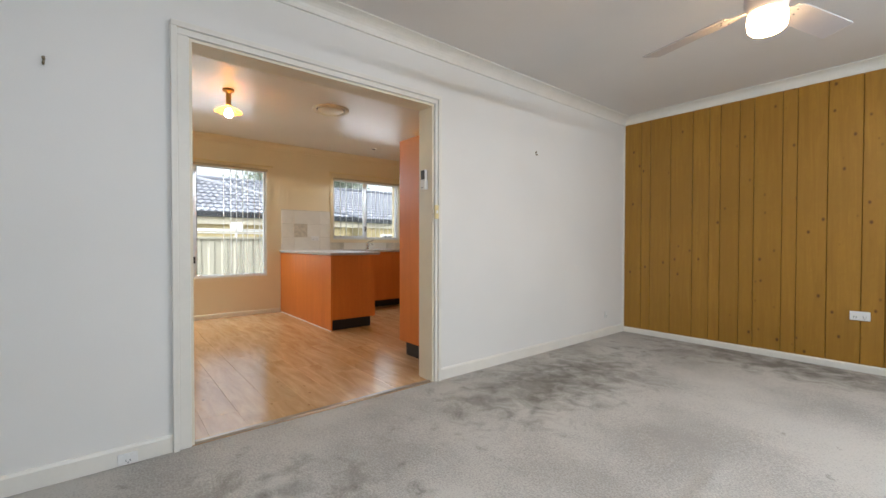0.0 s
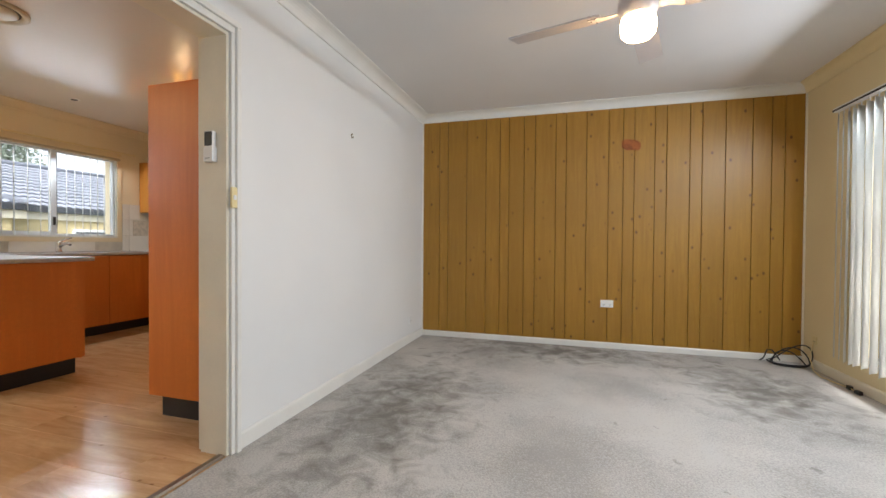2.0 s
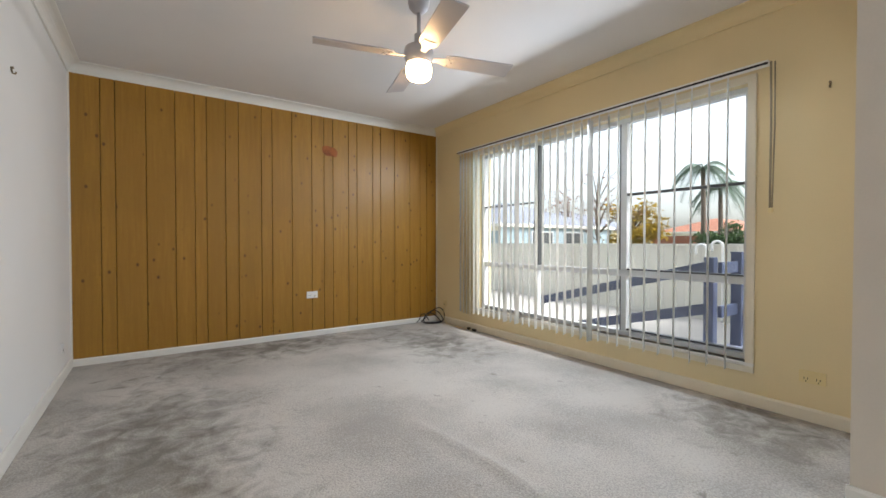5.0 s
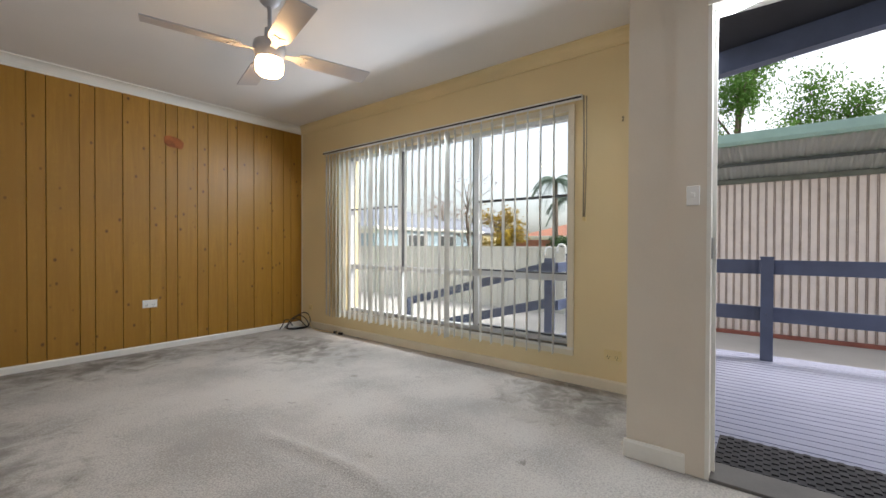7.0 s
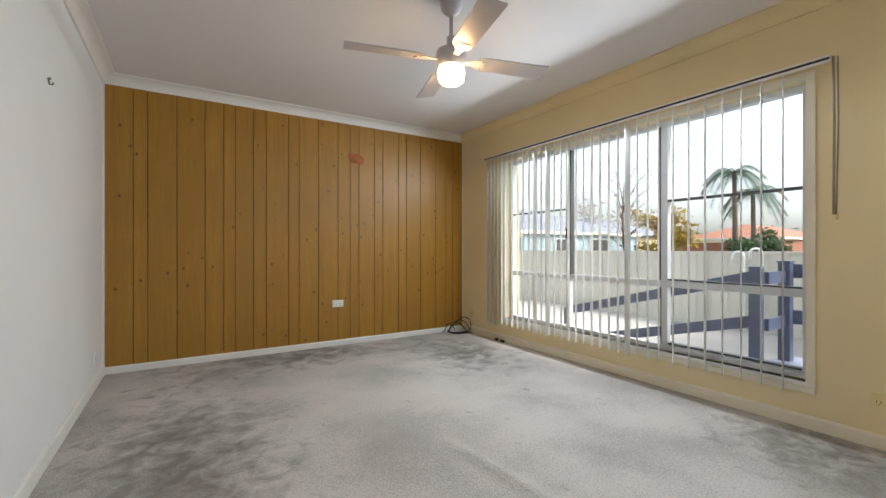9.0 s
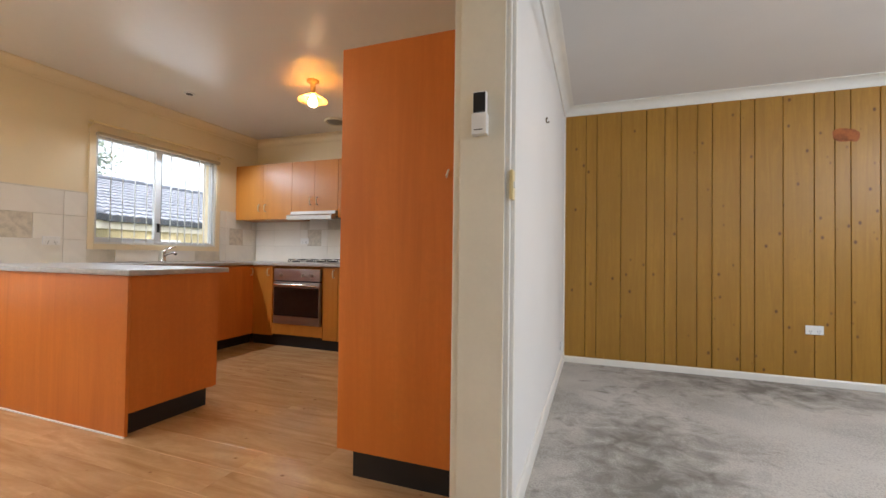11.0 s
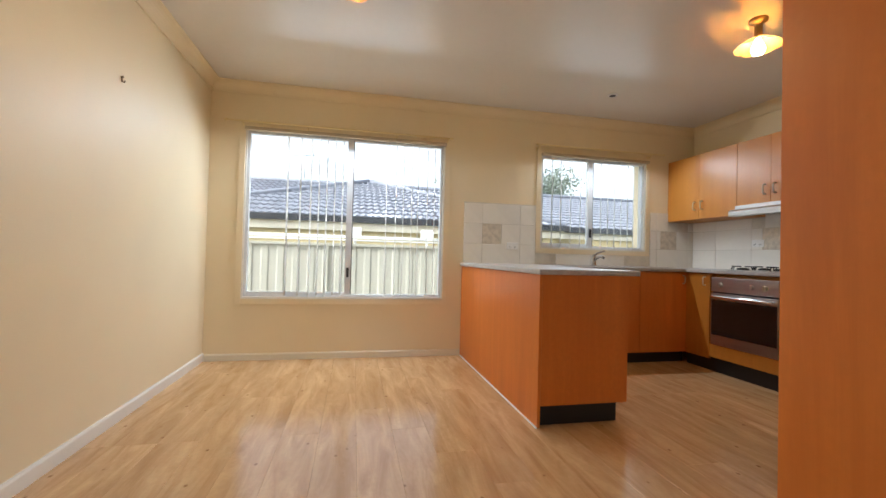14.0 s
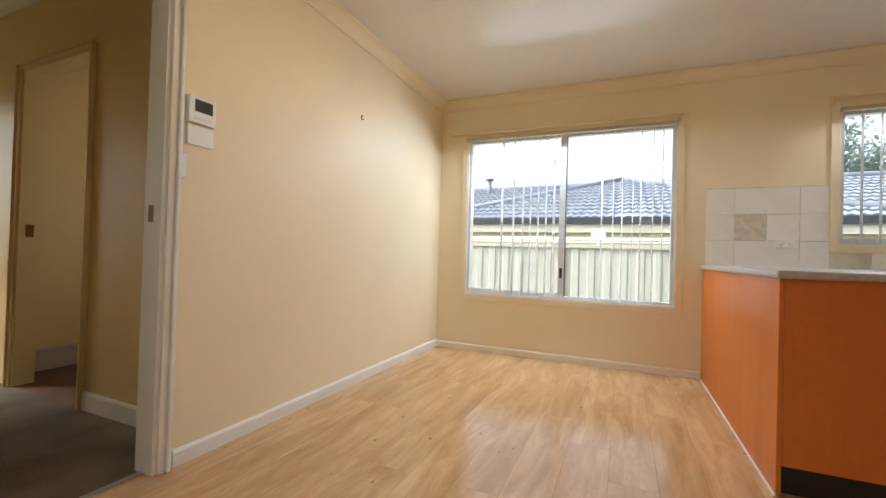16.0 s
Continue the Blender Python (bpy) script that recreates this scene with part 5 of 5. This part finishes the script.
# ---- plants ----
def tree(name, x, y, z0, height, spread, leaf, label, seed, leaves=2200, lsize=0.16, trunk=0.12, sparse=1.0, base=0.35):
    rng = random.Random(seed)
    th = thing(name, (x, y, z0), label, "tree")
    bark = bpy.data.materials.get("bark") or mat("bark", (0.16, 0.12, 0.09), 0.9, bump=0.4)
    bm = bmesh.new()
    top = Vector((x, y, z0 + height * 0.9))
    tube(bm, [(x, y, z0), (x + 0.04, y, z0 + height * 0.3), (x - 0.05, y + 0.05, z0 + height * 0.6), top], [trunk, trunk * 0.8, trunk * 0.5, 0.02], 8)
    tips = []
    for i in range(16):
        a, h = rng.uniform(0, math.tau), rng.uniform(base, 0.95)
        r = spread * (1.15 - abs(h - 0.6)) * rng.uniform(0.5, 1.0)
        s = Vector((x, y, z0 + height * h * 0.75))
        e = Vector((x + r * math.cos(a), y + r * math.sin(a), z0 + height * h + rng.uniform(0, 0.12) * height))
        mid = s.lerp(e, 0.5) + Vector((0, 0, 0.06 * height))
        tube(bm, [s, mid, e], [trunk * 0.35, trunk * 0.2, 0.012], 6)
        tips += [mid, e, s.lerp(e, 0.75), e + Vector((rng.uniform(-.3, .3), rng.uniform(-.3, .3), 0.1)) * spread * 0.5]
    part("trunk", bm, bark, th)
    bm = bmesh.new()
    for i in range(leaves):
        c = rng.choice(tips)
        p = c + Vector((rng.gauss(0, 1), rng.gauss(0, 1), rng.gauss(0, 0.8))) * spread * 0.19 * sparse
        if p.z < z0 + height * base * 0.6:
            continue
        u = Vector((rng.gauss(0, 1), rng.gauss(0, 1), rng.gauss(0, 1))).normalized()
        w = u.orthogonal().normalized()
        s = lsize * rng.uniform(0.5, 1.2)
        vs = [bm.verts.new(p + u * s * a + w * s * b) for a, b in ((-1, 0), (0, -0.45), (1, 0), (0, 0.45))]
        bm.faces.new(vs)
    part("crown", bm, leaf, th)
    return th


def leaf_mat(name, color):
    return cloth_mat(name, color, 0.35)


LG, LD, LY, LR = leaf_mat("bright_leaf", (0.10, 0.20, 0.045)), leaf_mat("dark_leaf", (0.05, 0.085, 0.035)), leaf_mat("yellow_leaf", (0.30, 0.20, 0.02)), leaf_mat("russet_leaf", (0.20, 0.11, 0.08))
# distant haze is mixed into these two paler leaf colours
LH = leaf_mat("hazed_grey_green_leaf", (0.25, 0.29, 0.24))
LP = leaf_mat("hazed_palm_leaf", (0.20, 0.26, 0.21))
tree("tree", 15.1, 0.75, -0.46, 7.4, 1.6, LG, "bright green conifer behind the shed", 3, 20000, 0.07, base=0.2)
tree("tree", 21.1, -1.7, -0.46, 6.9, 2.0, LG, "spreading green tree behind the shed", 4, 22000, 0.08)
tree("tree", 22.0, -6.0, -0.46, 7.4, 2.6, LD, "broad dark green tree behind the shed", 5, 16000, 0.08)
tree("tree", 18.5, 10.6, -0.46, 3.1, 1.1, LY, "small tree with golden yellow leaves", 6, 1800, 0.13)
tree("tree", 15.5, 10.4, -0.46, 4.6, 1.6, LR, "nearly bare tree with a few russet leaves", 7, 420, 0.07, 0.08)
tree("tree", 19.0, 14.6, -0.46, 4.4, 1.8, LR, "nearly bare tree with russet leaves", 8, 700, 0.09, 0.09)
tree("tree", 24.0, 9.0, -0.46, 2.3, 1.2, LD, "low green bushy tree beyond the fence", 10, 2200, 0.15)
tree("tree", -20.0, 6.5, -0.46, 6.6, 2.6, LH, "grey-green tree behind the neighbouring roof", 12, 11000, 0.11)
tree("tree", -22.0, 10.5, -0.46, 5.8, 2.4, LH, "grey-green tree behind the neighbouring roof", 13, 9000, 0.11)


def palm(x, y, z0, height, seed):
    rng = random.Random(seed)
    th = thing("palm_tree", (x, y, z0), "tall palm with drooping green fronds", "palm tree")
    bm = bmesh.new()
    tube(bm, [(x, y, z0), (x + 0.1, y, z0 + height * 0.5), (x, y, z0 + height)], [0.15, 0.12, 0.10], 10)
    part("trunk", bm, bpy.data.materials["bark"], th)
    for k in range(16):
        a, lift = k * 2.4, rng.uniform(0.1, 1.1)
        bm = bmesh.new()
        pts = []
        for i in range(7):
            f = i / 6
            r = 1.45 * f
            pts.append(Vector((x + r * math.cos(a), y + r * math.sin(a), z0 + height + lift * f * 1.4 - 2.1 * f * f)))
        tube(bm, pts, [0.03, 0.026, 0.022, 0.018, 0.014, 0.01, 0.006], 5)
        side = Vector((-math.sin(a), math.cos(a), 0))
        for i in range(28):
            f = 0.12 + 0.86 * i / 28
            j = min(int(f * 6), 5)
            p = pts[j].lerp(pts[j + 1], f * 6 - j)
            for s in (-1, 1):
                e = p + side * s * 0.5 * (1 - 0.4 * f) + Vector((math.cos(a) * 0.15, math.sin(a) * 0.15, -0.28))
                w = Vector((math.cos(a), math.sin(a), 0)) * 0.025
                bm.faces.new([bm.verts.new(v) for v in (p - w, p + w, e)])
        part("frond", bm, LP, th)


palm(24.5, 10.25, -0.46, 5.4, 2)
palm(26.5, 10.2, -0.46, 4.6, 3)

# ---- houses ----
ROOFG = mat("grey_roof_tile", (0.215, 0.23, 0.275), 0.55, var=0.14, scale=3, grain=40, bump=0.1, rand=0.10)
BRICKC = mat("cream_brick", (0.52, 0.43, 0.24), 0.8, var=0.08, scale=5, grain=30, bump=0.2)
BLUEW = mat("pale_blue_boards", (0.34, 0.43, 0.49), 0.6, var=0.05)


def house(x0, x1, y0, y1, z0, eave, rise, wall_mat, roof_mat, label, windows=()):
    th = thing("house", ((x0 + x1) / 2, (y0 + y1) / 2, z0), label, "house")
    part("wall", boxes((x0 + 0.06, x1 - 0.06, y0 + 0.06, y1 - 0.06, z0, eave - 0.02)), wall_mat, th)
    bm = bmesh.new()
    w = min(x1 - x0, y1 - y0) / 2
    base = [bm.verts.new(p) for p in ((x0, y0, eave), (x1, y0, eave), (x1, y1, eave), (x0, y1, eave))]
    if x1 - x0 < y1 - y0:
        r = [bm.verts.new(((x0 + x1) / 2, y0 + w, eave + rise)), bm.verts.new(((x0 + x1) / 2, y1 - w, eave + rise))]
        fs = ((0, 1, 4), (1, 2, 5, 4), (2, 3, 5), (3, 0, 4, 5))
    else:
        r = [bm.verts.new((x0 + w, (y0 + y1) / 2, eave + rise)), bm.verts.new((x1 - w, (y0 + y1) / 2, eave + rise))]
        fs = ((0, 1, 5, 4), (1, 2, 5), (2, 3, 4, 5), (3, 0, 4))
    vs = base + r
    for f in fs:
        bm.faces.new([vs[i] for i in f])
    bm.faces.new(base[::-1])
    rf = part("roof", bm, roof_mat, th)
    part("gutter", boxes((x0 - 0.08, x1 + 0.08, y0 - 0.08, y0, eave - 0.1, eave + 0.03), (x0 - 0.08, x1 + 0.08, y1, y1 + 0.08, eave - 0.1, eave + 0.03),
                         (x0 - 0.08, x0, y0, y1, eave - 0.1, eave + 0.03), (x1, x1 + 0.08, y0, y1, eave - 0.1, eave + 0.03)), TRIM if wall_mat is not BRICKC else mat("dark_gutter", (0.05, 0.055, 0.065), 0.4), th)
    part("fascia", boxes((x0 + 0.02, x0 + 0.05, y0, y1, eave - 0.26, eave - 0.1), (x1 - 0.05, x1 - 0.02, y0, y1, eave - 0.26, eave - 0.1)), TRIMC, th)
    for axis, pos, a, b, c, d in windows:
        if axis == 0:
            w_ = part("window", boxes((pos - 0.04, pos + 0.04, a, b, c, d)), ALU, th)
            part("pane", boxes((pos - 0.045, pos + 0.045, a + 0.06, b - 0.06, c + 0.06, d - 0.06)), ALUD, w_)
        else:
            w_ = part("window", boxes((a, b, pos - 0.04, pos + 0.04, c, d)), ALU, th)
            part("pane", boxes((a + 0.06, b - 0.06, pos - 0.045, pos + 0.045, c + 0.06, d - 0.06)), ALUD, w_)
    return th


house(12.0, 20.0, 12.6, 20.0, -0.46, 1.75, 1.35, BLUEW, ROOFG, "pale blue house with a grey roof beyond the fence",
      [(1, 12.66, 14.0, 15.4, 0.5, 1.5), (1, 12.66, 16.2, 17.6, 0.5, 1.5)])
house(22.0, 31.0, 16.5, 25.0, -0.46, 1.9, 1.5, BRICKC, ROOFG, "cream house with a grey hipped roof beyond the fence")
house(30.0, 40.0, 10.0, 16.0, -0.46, 1.7, 1.0, mat("red_brick", (0.32, 0.12, 0.07), 0.8), mat("red_roof", (0.35, 0.14, 0.08), 0.7), "low red-roofed house in the distance")

# neighbour behind the kitchen
nb = house(-17.4, -9.5, -16.0, 18.0, -0.46, 1.75, 1.40, BRICKC, ROOFG, "cream brick neighbouring house with a dark tiled hip roof",
           [(0, -9.56, -3.6, -2.6, 0.7, 1.45), (0, -9.56, 7.0, 7.9, 0.7, 1.3)])


def tile_mesh():
    """One wavy concrete roof tile, 0.33 wide and 0.36 long, lying in its own plane with y up the slope."""
    bm = bmesh.new()
    n = 12
    rows = []
    for v, z in ((0.0, 0.052), (0.36, 0.012)):
        rows.append([bm.verts.new((-0.165 + 0.33 * i / n, v, z + 0.017 * math.sin(2 * i / n * math.tau))) for i in range(n + 1)])
    low = [bm.verts.new((-0.165 + 0.33 * i / n, 0.0, 0.0)) for i in range(n + 1)]
    for a, b in ((rows[0], rows[1]), (low, rows[0])):
        for i in range(n):
            f = bm.faces.new((a[i], a[i + 1], b[i + 1], b[i]))
            f.smooth = a is rows[0]
    return finish(bm, "roof_tile", ROOFG)


TM = tile_mesh()


def lay_tiles(parent, origin, along, up, rows, cols, keep, joined=False):
    n = along.cross(up).normalized()
    bm = bmesh.new() if joined else None
    for r in range(rows):
        for c in range(cols):
            u, v = 0.33 * (c + 0.5), 0.34 * r
            if not keep(u, v):
                continue
            m = Matrix.Translation(origin + along * u + up * v) @ Matrix((along, up, n)).transposed().to_4x4()
            if joined:
                t = TM.copy()
                t.transform(m)
                bm.from_mesh(t)
                bpy.data.meshes.remove(t)
            else:
                o = new("roof_tile", TM)
                o.parent = parent
                o.matrix_parent_inverse = Matrix.Translation(-parent.location)
                o.matrix_basis = m
    if joined:
        tagged(part("roof_tiles", bm, ROOFG, parent), kind="stuff")


half, rise = 3.95, 1.40
up = Vector((-half, 0, rise)).normalized()
slope = math.hypot(half, rise)
# rows nearest to the windows are single tiles, the rest is one sheet
along = Vector((0, 1, 0))
org = Vector((-9.5, -7.0, 1.75))
lay_tiles(nb, org, along, up, 12, 48, lambda u, v: 0.33 * 12 < u < 0.33 * 36)
lay_tiles(nb, org, along, up, 12, 62, lambda u, v: u <= 0.33 * 12 or u >= 0.33 * 36, True)
# front wing with its own hip end
wing = thing("house_wing", (-9.3, 1.2, -0.46), "projecting hipped wing of the neighbouring house", "house")
bm = bmesh.new()
ya, yb, ez, px, pz = -3.4, 6.0, 1.76, -13.0, 3.20
vs = [bm.verts.new(p) for p in ((-9.25, ya, ez), (-9.25, yb, ez), (px, 1.3, pz), (-16.0, 1.3, pz), (-16.0, ya, ez), (-16.0, yb, ez))]
for f in ((0, 1, 2), (1, 5, 3, 2), (0, 2, 3, 4)):
    bm.faces.new([vs[i] for i in f])
part("roof", bm, ROOFG, wing)
part("wall", boxes((-10.3, -9.37, ya + 0.2, yb - 0.2, -0.46, ez - 0.05)), BRICKC, wing)
part("gutter", boxes((-9.3, -9.2, ya - 0.05, yb + 0.05, ez - 0.1, ez + 0.03)), mat("black_gutter", (0.03, 0.033, 0.04), 0.4), wing, "black gutter")
part("fascia", boxes((-9.36, -9.30, ya, yb, ez - 0.28, ez - 0.1)), TRIMC, wing)
wu = Vector((px + 9.25, 0, pz - ez)).normalized()
wl = math.hypot(px + 9.25, pz - ez)
lay_tiles(wing, Vector((-9.25, ya, ez + 0.006)), along, wu, 12, 29, lambda u, v: v / wl < 0.98 - abs(u - 4.7) / 4.7 and v < wl, True)
for a in ((-9.25, ya), (-9.25, yb)):
    bm = bmesh.new()
    tube(bm, [(a[0], a[1], ez + 0.05), (px, 1.3, pz + 0.05)], 0.07, 8)
    part("hip_cap", bm, ROOFG, wing)
bm = bmesh.new()
tube(bm, [(-13.45, -12.0, 3.18), (-13.45, 14.0, 3.18)], 0.09, 8)
part("ridge_cap", bm, ROOFG, nb)
vp = thing("roof_vent", (-12.2, -2.6, 2.75), "small grey vent pipe on the tiled roof", "vent pipe")
bm = bmesh.new()
tube(bm, [(-12.6, -2.6, 2.7), (-12.6, -2.6, 3.3)], 0.07, 10)
part("pipe", bm, ROOFG, vp)
bm = bmesh.new()
tube(bm, [(-12.6, -2.6, 3.3), (-12.6, -2.6, 3.36)], 0.13, 12)
part("cowl", bm, ROOFG, vp)
# folding clothes line along the neighbour's wall
cl = thing("clothes_line", (-8.6, -0.6, -0.45), "white folding clothes line beyond the fence", "clothes line")
for y in (-2.2, 0.9, 2.4, 4.2):
    bm = bmesh.new()
    tube(bm, [(-8.6, y, -0.45), (-8.6, y, 1.42)], 0.03, 8)
    part("post", bm, PLASTIC, cl)
    part("post_head", boxes((-8.68, -8.5, y - 0.13, y + 0.13, 1.30, 1.50), bevel=0.03), PLASTIC, cl)
for x, z in ((-8.5, 1.24), (-8.3, 1.28), (-8.9, 1.34), (-8.7, 1.30)):
    bm = bmesh.new()
    tube(bm, [(x, -3.5, z), (x, 4.4, z)], 0.016, 6)
    part("line", bm, PLASTIC, cl)

# white goose-neck pipes by the boundary fence
for py, top in ((3.35, 1.04), (3.62, 0.98)):
    bm = bmesh.new()
    tube(bm, [(8.95, py, -0.45), (8.95, py, top - 0.1)] + [(8.95, py + 0.09 - 0.09 * math.cos(a * math.pi / 8), top - 0.1 + 0.09 * math.sin(a * math.pi / 8)) for a in range(1, 9)] + [(8.95, py + 0.18, top - 0.2)], 0.022, 8)
    solid("vent_pipe", bm, PLASTIC, "white goose-neck pipe standing by the fence", "pipe", "goose-neck pipes")

an = thing("antenna", (-13.0, -0.65, 3.2), "thin television antenna on the neighbouring roof", "antenna")
bm = bmesh.new()
tube(bm, [(-13.0, -0.65, 3.2), (-13.0, -0.65, 3.95)], 0.018, 6)
part("mast", bm, ZINC, an)
bm = bmesh.new()
tube(bm, [(-13.0, -1.0, 3.88), (-13.0, -0.35, 3.95)], 0.012, 5)
part("boom", bm, ZINC, an)
for k in range(6):
    bm = bmesh.new()
    tube(bm, [(-13.2, -0.95 + 0.11 * k, 3.885 + 0.012 * k), (-12.8, -0.95 + 0.11 * k, 3.885 + 0.012 * k)], 0.007, 5)
    part("element", bm, ZINC, an)
